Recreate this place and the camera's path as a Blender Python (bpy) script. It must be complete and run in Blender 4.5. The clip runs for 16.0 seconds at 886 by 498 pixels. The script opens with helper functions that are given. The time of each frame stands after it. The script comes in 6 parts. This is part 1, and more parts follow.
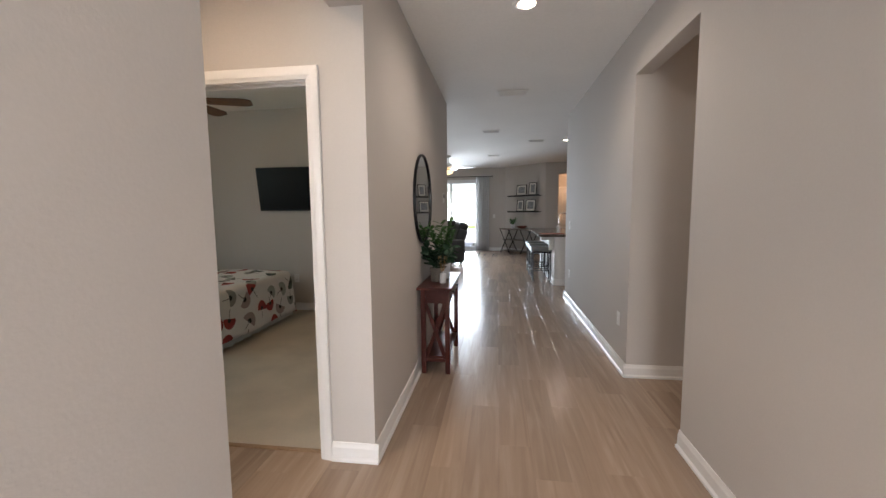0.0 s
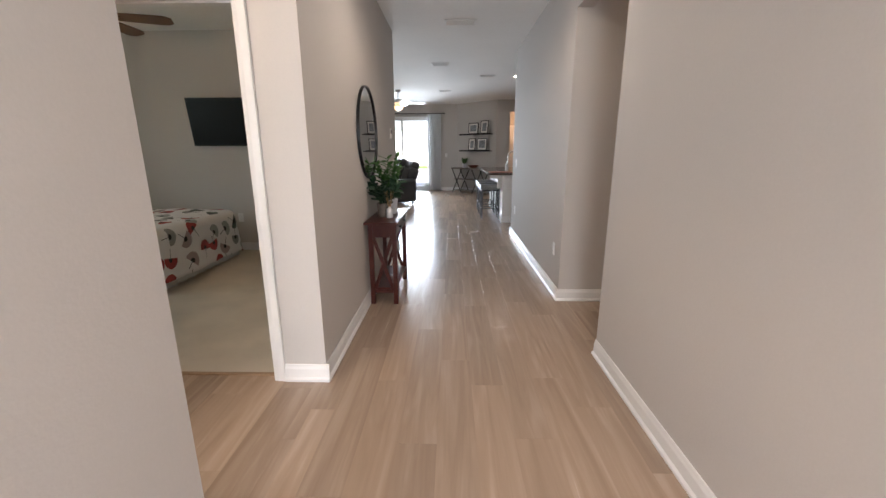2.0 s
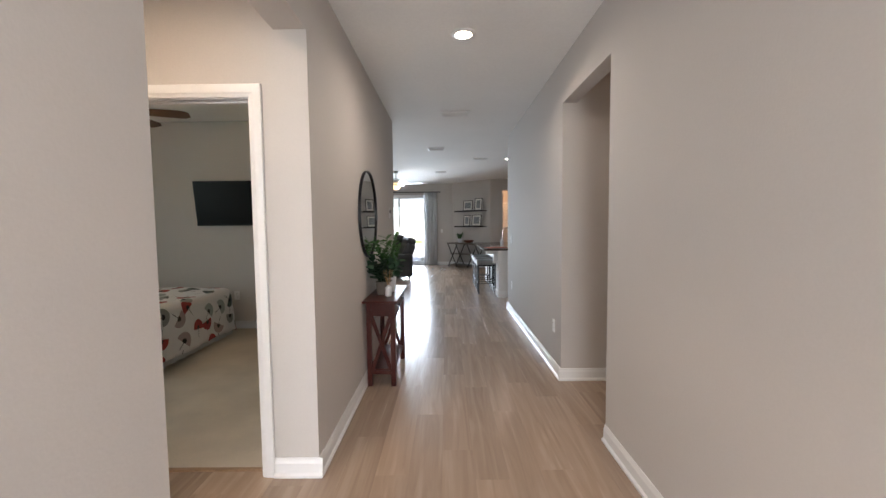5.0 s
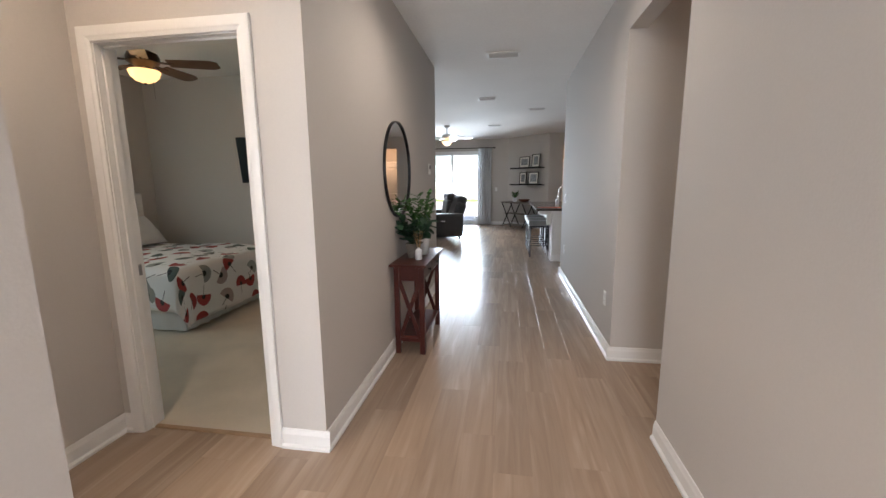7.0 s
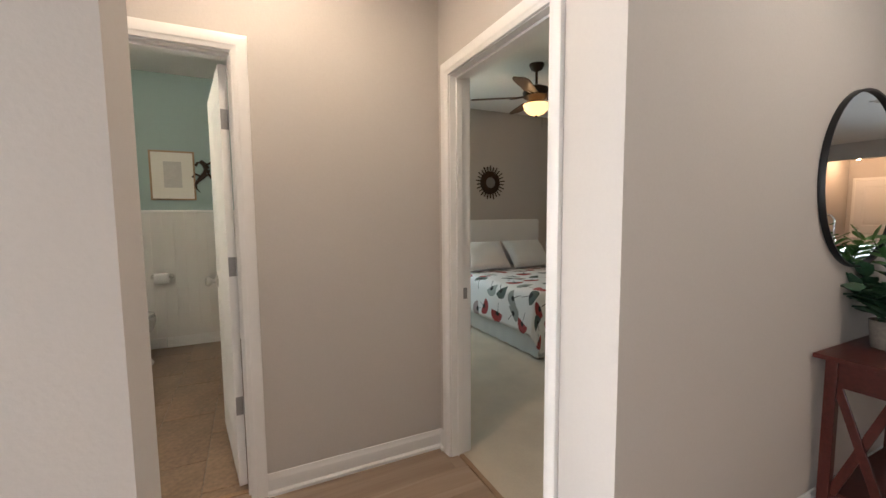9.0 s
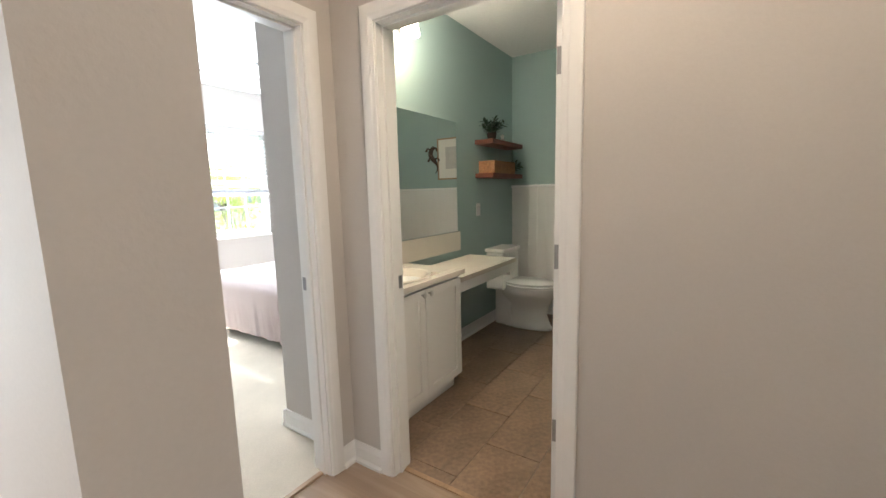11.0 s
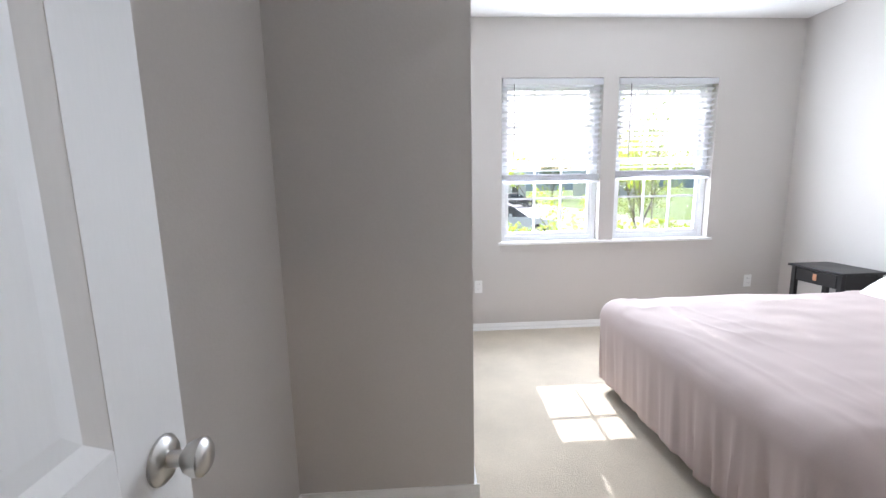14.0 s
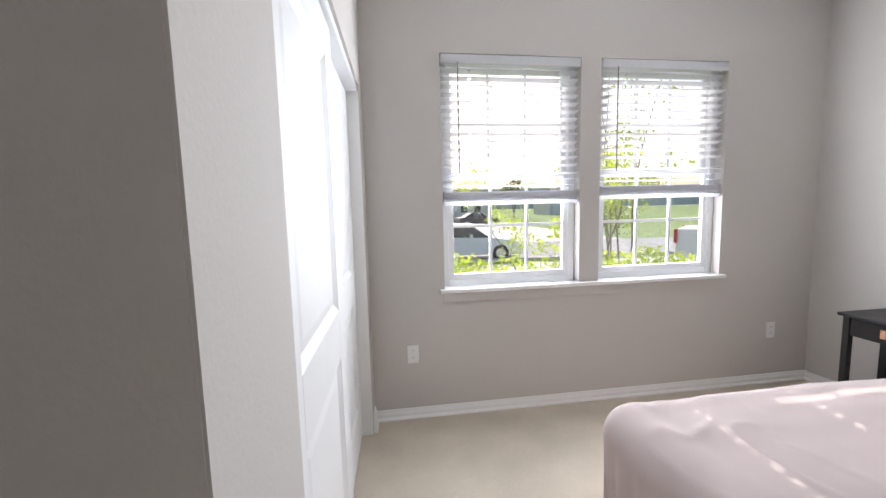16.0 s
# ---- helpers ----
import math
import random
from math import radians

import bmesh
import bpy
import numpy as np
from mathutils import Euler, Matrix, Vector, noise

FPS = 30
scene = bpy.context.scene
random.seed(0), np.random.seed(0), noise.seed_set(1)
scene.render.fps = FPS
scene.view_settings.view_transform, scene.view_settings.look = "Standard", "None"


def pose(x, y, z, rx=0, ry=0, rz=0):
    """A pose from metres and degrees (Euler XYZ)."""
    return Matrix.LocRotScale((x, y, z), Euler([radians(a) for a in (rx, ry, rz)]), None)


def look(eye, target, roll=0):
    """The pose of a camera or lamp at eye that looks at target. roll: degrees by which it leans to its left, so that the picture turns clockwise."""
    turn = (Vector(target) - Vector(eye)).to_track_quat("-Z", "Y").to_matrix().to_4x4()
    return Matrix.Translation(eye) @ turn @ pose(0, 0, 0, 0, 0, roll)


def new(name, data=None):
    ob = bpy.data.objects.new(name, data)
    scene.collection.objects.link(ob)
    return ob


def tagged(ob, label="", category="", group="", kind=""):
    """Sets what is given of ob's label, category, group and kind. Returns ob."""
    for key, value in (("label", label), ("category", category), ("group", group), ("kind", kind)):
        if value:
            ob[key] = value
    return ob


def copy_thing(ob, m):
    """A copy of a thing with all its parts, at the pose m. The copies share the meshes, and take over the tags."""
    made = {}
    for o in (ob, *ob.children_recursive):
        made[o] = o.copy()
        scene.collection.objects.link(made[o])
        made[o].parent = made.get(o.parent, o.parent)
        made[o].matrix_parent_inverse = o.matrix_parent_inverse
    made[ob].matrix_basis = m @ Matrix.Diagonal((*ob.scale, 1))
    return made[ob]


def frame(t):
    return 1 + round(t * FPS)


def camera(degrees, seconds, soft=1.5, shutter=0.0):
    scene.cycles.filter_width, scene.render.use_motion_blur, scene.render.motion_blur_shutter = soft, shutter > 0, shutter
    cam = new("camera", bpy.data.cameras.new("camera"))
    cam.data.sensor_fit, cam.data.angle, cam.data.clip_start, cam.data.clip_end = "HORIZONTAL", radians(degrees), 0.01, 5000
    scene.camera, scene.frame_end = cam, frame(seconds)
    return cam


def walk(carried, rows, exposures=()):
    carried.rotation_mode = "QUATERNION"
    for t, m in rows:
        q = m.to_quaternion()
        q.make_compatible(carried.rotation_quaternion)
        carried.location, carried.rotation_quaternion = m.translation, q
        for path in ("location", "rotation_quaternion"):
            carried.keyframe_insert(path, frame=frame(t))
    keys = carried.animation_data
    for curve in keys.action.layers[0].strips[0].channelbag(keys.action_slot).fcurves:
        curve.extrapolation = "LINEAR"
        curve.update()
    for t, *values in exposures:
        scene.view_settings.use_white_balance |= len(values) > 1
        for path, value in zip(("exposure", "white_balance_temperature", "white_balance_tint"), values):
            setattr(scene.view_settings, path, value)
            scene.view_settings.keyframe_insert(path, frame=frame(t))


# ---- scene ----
cam = camera(95.9, 16.0)
PATH = [
    (0, (-0.014, 0.056, 1.369), (-0.283, 2.029, 1.175), -0.6),
    (0.5, (0.008, -0.004, 1.366), (-0.241, 1.962, 1.093), -1.6),
    (1, (0.033, 0.003, 1.344), (-0.155, 1.95, 0.924), -1.9),
    (1.5, (0.059, -0.004, 1.323), (-0.067, 1.913, 0.767), -1.4),
    (2, (0.067, -0.051, 1.325), (0.024, 1.889, 0.843), -0.2),
    (2.5, (0.055, -0.039, 1.389), (0.095, 1.952, 1.205), 0.2),
    (3, (0.067, 0.0, 1.444), (0.136, 1.998, 1.521), 0.1),
    (3.5, (0.056, 0.001, 1.47), (0.127, 1.987, 1.697), -0.2),
    (4, (0.074, -0.005, 1.477), (0.103, 1.982, 1.698), -0.3),
    (4.5, (0.061, -0.026, 1.44), (0.049, 1.972, 1.519), -0.3),
    (5, (0.038, -0.056, 1.369), (0.02, 1.94, 1.246), -0.6),
    (5.2, (0.038, -0.06, 1.359), (0.018, 1.929, 1.146), -0.8),
    (7.3, (0.234, 0.44, 1.356), (-0.221, 2.36, 1.033), -0.9),
    (7.5, (0.231, 0.545, 1.356), (-0.359, 2.438, 1.093), -1.5),
    (8, (0.194, 0.75, 1.354), (-0.799, 2.475, 1.154), -1.6),
    (8.5, (0.192, 0.961, 1.366), (-1.272, 2.311, 1.178), -0.7),
    (9, (0.126, 1.101, 1.325), (-1.667, 1.971, 1.157), -0.5),
    (9.2, (0.073, 1.171, 1.323), (-1.807, 1.832, 1.152), -0.5),
    (11.3, (-0.684, 1.47, 1.33), (-2.12, 0.106, 1.05), -1.2),
    (11.5, (-0.767, 1.447, 1.327), (-2.027, -0.081, 1.045), -0.9),
    (12, (-0.97, 1.291, 1.333), (-1.74, -0.533, 1.047), -0.7),
    (12.5, (-1.117, 0.962, 1.34), (-1.479, -0.987, 1.076), -0.5),
    (13, (-1.249, 0.557, 1.328), (-1.36, -1.423, 1.069), -0.1),
    (13.5, (-1.323, 0.158, 1.32), (-1.367, -1.821, 1.032), -0.6),
    (14, (-1.367, -0.231, 1.338), (-1.476, -2.205, 1.033), -1.1),
    (14.5, (-1.457, -0.572, 1.328), (-1.666, -2.54, 1.032), -1.8),
    (15, (-1.56, -0.865, 1.325), (-1.885, -2.818, 1.038), -1.9),
    (15.5, (-1.62, -1.147, 1.342), (-1.980, -3.098, 1.088), -2.1),
    (16, (-1.734, -1.351, 1.355), (-2.022, -3.318, 1.139), -1.4),
]
walk(cam, [(t, look(e, g, r)) for t, e, g, r in PATH], [(0, 1.35, 6300, 15), (0.5, 1.5, 6300, 15), (1.5, 1.55, 6300, 16), (3.5, 1.7, 6150, 14), (5.0, 1.55, 6150, 14), (8.0, 1.55, 6150, 14), (9.2, 1.78, 6150, 12), (11.5, 2.0, 5700, 8), (12.0, 1.85, 5450, 12), (12.5, 1.8, 5500, 13), (13.0, 1.36, 5650, 14), (13.5, 1.22, 5800, 15), (14.1, 0.9, 5950, 13), (15.0, 0.58, 6250, 15), (16.0, 0.32, 6300, 15)])

# ---- world, sun, large lights ----
world = bpy.data.worlds.new("world")
scene.world = world
world.use_nodes = True
sky = world.node_tree.nodes.new("ShaderNodeTexSky")
sky.sky_type, sky.sun_disc = "NISHITA", False
sky.sun_elevation, sky.sun_rotation = radians(37.5), radians(183.1)
sky.dust_density, sky.ozone_density = 3.0, 1.0
world.node_tree.links.new(sky.outputs[0], world.node_tree.nodes["Background"].inputs[0])
world.node_tree.nodes["Background"].inputs[1].default_value = 0.15
sun = new("sun", bpy.data.lights.new("sun", "SUN"))
sun.data.energy, sun.data.angle, sun.data.color = 5.0, radians(0.5), (1, 0.95, 0.87)
sun.matrix_world = look((0, 0, 0), (0.055, 1.0, -0.77))
WARM, DAY = (1.0, 0.86, 0.71), (0.90, 0.96, 1.0)


def area_lamp(name, eye, target, sx, sy, watts, colour):
    l = new(name, bpy.data.lights.new(name, "AREA"))
    l.data.shape, l.data.size, l.data.size_y, l.data.energy, l.data.color = "RECTANGLE", sx, sy, watts, colour
    l.matrix_world = look(eye, target)
    return l


def bulb(name, place, watts, colour, soft=0.05, spot=0):
    l = new(name, bpy.data.lights.new(name, "SPOT" if spot else "POINT"))
    l.data.energy, l.data.color, l.data.shadow_soft_size, l.location = watts, colour, soft, place
    if spot:
        l.data.spot_size, l.data.spot_blend = radians(spot), 0.7
    return l


# sky light through the windows and the glass door
for wx in (-2.54, -3.58):
    area_lamp("window_skylight", (wx, -4.02, 1.15), (wx, 0, 0.9), 0.85, 0.6, 17, DAY)
    area_lamp("window_skylight", (wx, -3.76, 1.8), (wx, 0, 2.0), 0.8, 0.8, 18, DAY)
dl = area_lamp("door_skylight", (-1.55, 13.66, 1.19), (-1.2, 5, 0.3), 1.9, 2.25, 64, (0.82, 0.94, 1.0))
dl.data.spread = radians(105)
area_lamp("entry_skylight", (0.175, -2.45, 1.1), (0.1, 2, 1.0), 0.85, 1.9, 19, DAY)
# added fill for the printed-quilt bedroom, set at an assumed, unseen window
area_lamp("quilt_bedroom_fill", (-4.70, 2.72, 1.5), (-2.5, 3.4, 1.0), 0.8, 1.3, 4.4, (0.80, 1.0, 0.96))
bulb("hall_downlight", (0.175, 2.92, 2.70), 12, WARM, 0.06, 172)
# added, unseen lamp behind the walk's start, brightens the near foyer walls
bulb("foyer_fill", (0.175, -0.55, 2.70), 12, WARM, 0.06, 172)
bulb("alcove_downlight", (-1.30, 1.2, 2.70), 14, (1.0, 0.76, 0.53), 0.06, 172)
bulb("kitchen_downlight", (1.35, 8.48, 2.70), 6, WARM, 0.06, 172)
bulb("nook_lamp", (2.5, 13.0, 2.5), 9, (1.0, 0.6, 0.33), 0.06)
bulb("corridor_lamp", (2.9, 2.9, 2.55), 1.6, (1.0, 0.66, 0.4), 0.06)
bulb("vanity_bulb", (-2.6, -0.17, 2.42), 5.2, (1.0, 0.8, 0.58), 0.06)
bulb("fan_bulb", (-3.0, 3.62, 2.36), 3.8, (1.0, 0.62, 0.34), 0.08)
bulb("fan_bulb", (-1.25, 10.3, 2.36), 2.2, (1.0, 0.78, 0.5), 0.08)

# ---- materials ----
def principled(name, colour, rough=0.5, metal=0.0):
    m = bpy.data.materials.new(name)
    m.use_nodes = True
    b = m.node_tree.nodes["Principled BSDF"]
    b.inputs["Base Color"].default_value = (*colour, 1)
    b.inputs["Roughness"].default_value, b.inputs["Metallic"].default_value = rough, metal
    return m, m.node_tree.nodes, m.node_tree.links, b


def surface(name, colour, rough=0.5, metal=0.0, vary=0.06, big=1.3, fine=90.0, bump=0.1, depth=0.001, stretch=(1, 1, 1), per_piece=0.0, rough_vary=0.08):
    """Paint, wood, cloth or metal: colour that drifts at two scales, with fine relief."""
    m, n, k, b = principled(name, colour, rough, metal)
    co = n.new("ShaderNodeTexCoord")
    mp = n.new("ShaderNodeMapping")
    mp.inputs["Scale"].default_value = stretch
    k.new(co.outputs["Object"], mp.inputs[0])
    n1, n2 = n.new("ShaderNodeTexNoise"), n.new("ShaderNodeTexNoise")
    n1.inputs["Scale"].default_value, n1.inputs["Detail"].default_value = big, 3
    n2.inputs["Scale"].default_value, n2.inputs["Detail"].default_value = fine, 3
    k.new(mp.outputs[0], n1.inputs[0])
    k.new(mp.outputs[0], n2.inputs[0])
    add = n.new("ShaderNodeMath")
    add.operation = "ADD"
    k.new(n1.outputs[0], add.inputs[0])
    k.new(n2.outputs[0], add.inputs[1])
    val = n.new("ShaderNodeMapRange")
    val.inputs["From Min"].default_value, val.inputs["From Max"].default_value = 0.6, 1.4
    val.inputs["To Min"].default_value, val.inputs["To Max"].default_value = 1 - vary, 1 + vary
    k.new(add.outputs[0], val.inputs[0])
    hsv = n.new("ShaderNodeHueSaturation")
    hsv.inputs["Color"].default_value = (*colour, 1)
    last = val.outputs[0]
    if per_piece:
        info = n.new("ShaderNodeObjectInfo")
        pr = n.new("ShaderNodeMapRange")
        pr.inputs["To Min"].default_value, pr.inputs["To Max"].default_value = 1 - per_piece, 1 + per_piece
        k.new(info.outputs["Random"], pr.inputs[0])
        mul = n.new("ShaderNodeMath")
        mul.operation = "MULTIPLY"
        k.new(last, mul.inputs[0])
        k.new(pr.outputs[0], mul.inputs[1])
        last = mul.outputs[0]
    k.new(last, hsv.inputs["Value"])
    k.new(hsv.outputs[0], b.inputs["Base Color"])
    rr = n.new("ShaderNodeMapRange")
    rr.inputs["To Min"].default_value, rr.inputs["To Max"].default_value = max(rough - rough_vary, 0.02), min(rough + rough_vary, 1)
    k.new(n1.outputs[0], rr.inputs[0])
    k.new(rr.outputs[0], b.inputs["Roughness"])
    if bump:
        bp = n.new("ShaderNodeBump")
        bp.inputs["Strength"].default_value, bp.inputs["Distance"].default_value = bump, depth
        k.new(n2.outputs[0], bp.inputs["Height"])
        k.new(bp.outputs[0], b.inputs["Normal"])
    return m


def glow(name, colour, strength):
    m, n, k, b = principled(name, colour, 0.4)
    b.inputs["Emission Color"].default_value = (*colour, 1)
    b.inputs["Emission Strength"].default_value = strength
    return m


def plank_material(name, island):
    """Light oak planks: each its own tone, with long grain, pores and streaks."""
    m, n, k, b = principled(name, (0.42, 0.31, 0.22), 0.3)
    co = n.new("ShaderNodeTexCoord")
    if island:
        rnd = n.new("ShaderNodeNewGeometry").outputs["Random Per Island"]
    else:
        rnd = n.new("ShaderNodeObjectInfo").outputs["Random"]
    off = n.new("ShaderNodeVectorMath")
    off.operation = "SCALE"
    off.inputs[0].default_value = (7.0, 31.0, 13.0)
    k.new(rnd, off.inputs["Scale"])
    add = n.new("ShaderNodeVectorMath")
    k.new(co.outputs["Object"], add.inputs[0])
    k.new(off.outputs[0], add.inputs[1])
    def noise_at(scale, stretch, detail, dist=0.0):
        mp = n.new("ShaderNodeMapping")
        mp.inputs["Scale"].default_value = stretch
        k.new(add.outputs[0], mp.inputs[0])
        t = n.new("ShaderNodeTexNoise")
        t.inputs["Scale"].default_value, t.inputs["Detail"].default_value, t.inputs["Distortion"].default_value = scale, detail, dist
        k.new(mp.outputs[0], t.inputs[0])
        return t.outputs[0]
    grain = noise_at(6, (2.6, 0.16, 1), 4, 1.1)
    pores = noise_at(60, (4.0, 0.12, 1), 2)
    mix = n.new("ShaderNodeMath")
    mix.operation, mix.inputs[1].default_value = "MULTIPLY_ADD", 0.16
    k.new(pores, mix.inputs[0])
    k.new(grain, mix.inputs[2])
    ramp = n.new("ShaderNodeValToRGB")
    e = ramp.color_ramp.elements
    e[0].position, e[0].color = 0.38, (0.340, 0.248, 0.181, 1)
    e[1].position, e[1].color = 0.80, (0.455, 0.348, 0.266, 1)
    mid = e.new(0.62)
    mid.color = (0.395, 0.293, 0.217, 1)
    k.new(mix.outputs[0], ramp.inputs[0])
    tone = n.new("ShaderNodeMapRange")
    tone.inputs["To Min"].default_value, tone.inputs["To Max"].default_value = 0.85, 1.09
    k.new(rnd, tone.inputs[0])
    hsv = n.new("ShaderNodeHueSaturation")
    k.new(ramp.outputs[0], hsv.inputs["Color"])
    k.new(tone.outputs[0], hsv.inputs["Value"])
    k.new(hsv.outputs[0], b.inputs["Base Color"])
    rr = n.new("ShaderNodeMapRange")
    rr.inputs["To Min"].default_value, rr.inputs["To Max"].default_value = 0.17, 0.31
    k.new(grain, rr.inputs[0])
    k.new(rr.outputs[0], b.inputs["Roughness"])
    bp = n.new("ShaderNodeBump")
    bp.inputs["Strength"].default_value, bp.inputs["Distance"].default_value = 0.12, 0.0008
    k.new(pores, bp.inputs["Height"])
    k.new(bp.outputs[0], b.inputs["Normal"])
    return m


def printed_cloth(name):
    """White cotton with scattered fan-shaped flowers in brick red, grey and dark green, on the cloth's own UVs in metres."""
    m, n, k, b = principled(name, (0.8, 0.79, 0.78), 0.85)
    uv = n.new("ShaderNodeTexCoord").outputs["UV"]
    vor = n.new("ShaderNodeTexVoronoi")
    vor.voronoi_dimensions, vor.feature = "2D", "F1"
    vor.inputs["Scale"].default_value, vor.inputs["Randomness"].default_value = 4.3, 0.62
    k.new(uv, vor.inputs[0])
    loc = n.new("ShaderNodeVectorMath")
    loc.operation = "SUBTRACT"
    sc = n.new("ShaderNodeVectorMath")
    sc.operation, sc.inputs["Scale"].default_value = "SCALE", 1.0
    k.new(uv, sc.inputs[0])
    k.new(sc.outputs[0], loc.inputs[0])
    k.new(vor.outputs["Position"], loc.inputs[1])
    sep = n.new("ShaderNodeSeparateColor")
    k.new(vor.outputs["Color"], sep.inputs[0])
    ang = n.new("ShaderNodeMath")
    ang.operation, ang.inputs[1].default_value = "MULTIPLY", 6.283
    k.new(sep.outputs[0], ang.inputs[0])
    rot = n.new("ShaderNodeVectorRotate")
    rot.rotation_type = "Z_AXIS"
    k.new(loc.outputs[0], rot.inputs[0])
    k.new(ang.outputs[0], rot.inputs["Angle"])
    xyz = n.new("ShaderNodeSeparateXYZ")
    k.new(rot.outputs[0], xyz.inputs[0])
    length = n.new("ShaderNodeVectorMath")
    length.operation = "LENGTH"
    k.new(loc.outputs[0], length.inputs[0])
    def less(a, v):
        q = n.new("ShaderNodeMath")
        q.operation, q.inputs[1].default_value = "LESS_THAN", v
        k.new(a, q.inputs[0])
        return q.outputs[0]
    def mul(a, c):
        q = n.new("ShaderNodeMath")
        q.operation = "MULTIPLY"
        k.new(a, q.inputs[0])
        k.new(c, q.inputs[1])
        return q.outputs[0]
    fan = mul(less(length.outputs["Value"], 0.090), less(xyz.outputs[1], 0.018))
    heart = mul(less(length.outputs["Value"], 0.027), fan)
    absx = n.new("ShaderNodeMath")
    absx.operation = "ABSOLUTE"
    k.new(xyz.outputs[0], absx.inputs[0])
    stem = mul(mul(less(absx.outputs[0], 0.0034), less(length.outputs["Value"], 0.12)), n_greater(n, k, xyz.outputs[1], 0.0))
    ramp = n.new("ShaderNodeValToRGB")
    ramp.color_ramp.interpolation = "CONSTANT"
    e = ramp.color_ramp.elements
    e[0].position, e[0].color = 0.0, (0.36, 0.06, 0.06, 1)
    e[1].position, e[1].color = 0.3, (0.30, 0.31, 0.29, 1)
    for p, c in ((0.5, (0.09, 0.12, 0.11, 1)), (0.66, (0.42, 0.33, 0.32, 1)), (0.82, (0.36, 0.39, 0.37, 1))):
        e.new(p).color = c
    k.new(sep.outputs[1], ramp.inputs[0])
    def blend(f, a, c):
        q = n.new("ShaderNodeMix")
        q.data_type = "RGBA"
        k.new(f, q.inputs["Factor"])
        for s, v in ((q.inputs[6], a), (q.inputs[7], c)):
            if isinstance(v, tuple):
                s.default_value = v
            else:
                k.new(v, s)
        return q.outputs[2]
    col = blend(fan, (0.82, 0.81, 0.80, 1), ramp.outputs[0])
    col = blend(heart, col, (0.03, 0.03, 0.03, 1))
    col = blend(stem, col, (0.10, 0.09, 0.09, 1))
    k.new(col, b.inputs["Base Color"])
    nz = n.new("ShaderNodeTexNoise")
    nz.inputs["Scale"].default_value = 220
    k.new(uv, nz.inputs[0])
    bp = n.new("ShaderNodeBump")
    bp.inputs["Strength"].default_value, bp.inputs["Distance"].default_value = 0.2, 0.001
    k.new(nz.outputs[0], bp.inputs["Height"])
    k.new(bp.outputs[0], b.inputs["Normal"])
    return m


def n_greater(n, k, a, v):
    q = n.new("ShaderNodeMath")
    q.operation, q.inputs[1].default_value = "GREATER_THAN", v
    k.new(a, q.inputs[0])
    return q.outputs[0]


WALL = surface("wall_paint", (0.55, 0.52, 0.492), 0.78, vary=0.025, big=0.8, fine=110, bump=0.32, depth=0.0016)
CEIL = surface("ceiling_texture", (0.83, 0.82, 0.80), 0.9, vary=0.04, big=1.5, fine=45, bump=0.5, depth=0.004)
TEAL = surface("teal_paint", (0.32, 0.42, 0.405), 0.6, vary=0.03, big=0.8, fine=160, bump=0.25, depth=0.0012)
TRIM = surface("white_trim_paint", (0.80, 0.795, 0.785), 0.32, vary=0.02, big=2, fine=30, bump=0.04)
DOORW = surface("white_door_paint", (0.76, 0.76, 0.76), 0.58, vary=0.02, big=2, fine=60, bump=0.06, stretch=(3, 3, 0.4))
PLANK = plank_material("oak_plank", False)
PLANK_FAR = plank_material("oak_plank_far", True)
CARPET = surface("carpet_pile", (0.60, 0.53, 0.43), 0.98, vary=0.16, big=3.2, fine=260, bump=0.9, depth=0.006)
TILE = surface("stone_tile", (0.235, 0.16, 0.108), 0.32, vary=0.42, big=4.5, fine=40, bump=0.08, per_piece=0.1)
GROUT = surface("grout", (0.22, 0.19, 0.16), 0.9, vary=0.1)
CHERRY = surface("cherry_stain", (0.062, 0.013, 0.009), 0.34, vary=0.35, big=6, fine=60, bump=0.06, stretch=(1, 1, 1))
BLACKM = surface("black_metal", (0.018, 0.018, 0.019), 0.38, 0.6, vary=0.1, bump=0.03)
BLACKW = surface("black_paint", (0.022, 0.021, 0.021), 0.4, vary=0.15, big=5, bump=0.05)
NICKEL = surface("brushed_nickel", (0.55, 0.54, 0.52), 0.28, 1.0, vary=0.05, bump=0.02)
DULL_NICKEL = surface("dull_nickel", (0.32, 0.32, 0.33), 0.4, 1.0, vary=0.08, bump=0.04)
CHROME = surface("chrome", (0.8, 0.8, 0.8), 0.08, 1.0, vary=0.02, bump=0)
PLASTIC = surface("white_plastic", (0.78, 0.775, 0.76), 0.35, vary=0.01, bump=0)
PORCELAIN = surface("porcelain", (0.80, 0.79, 0.77), 0.1, vary=0.01, bump=0)
MARBLE = surface("cultured_marble", (0.72, 0.66, 0.58), 0.15, vary=0.04, big=4, bump=0)
CABINET = surface("cabinet_white", (0.74, 0.725, 0.70), 0.35, vary=0.02, bump=0.03)
PINK = surface("blush_cotton", (0.45, 0.375, 0.357), 0.88, vary=0.04, big=4, fine=420, bump=0.25, depth=0.001)
WHITE_CLOTH = surface("white_cotton", (0.82, 0.82, 0.82), 0.88, vary=0.03, big=5, fine=400, bump=0.25, depth=0.001)
BOARDC = surface("box_spring_cloth", (0.10, 0.085, 0.075), 0.9, vary=0.1, fine=300)
SKIRT = surface("bed_skirt", (0.62, 0.64, 0.63), 0.88, vary=0.04, fine=300)
PRINT = printed_cloth("printed_cotton")
BRONZE = surface("oil_bronze", (0.05, 0.03, 0.02), 0.4, 0.7, vary=0.2, big=8)
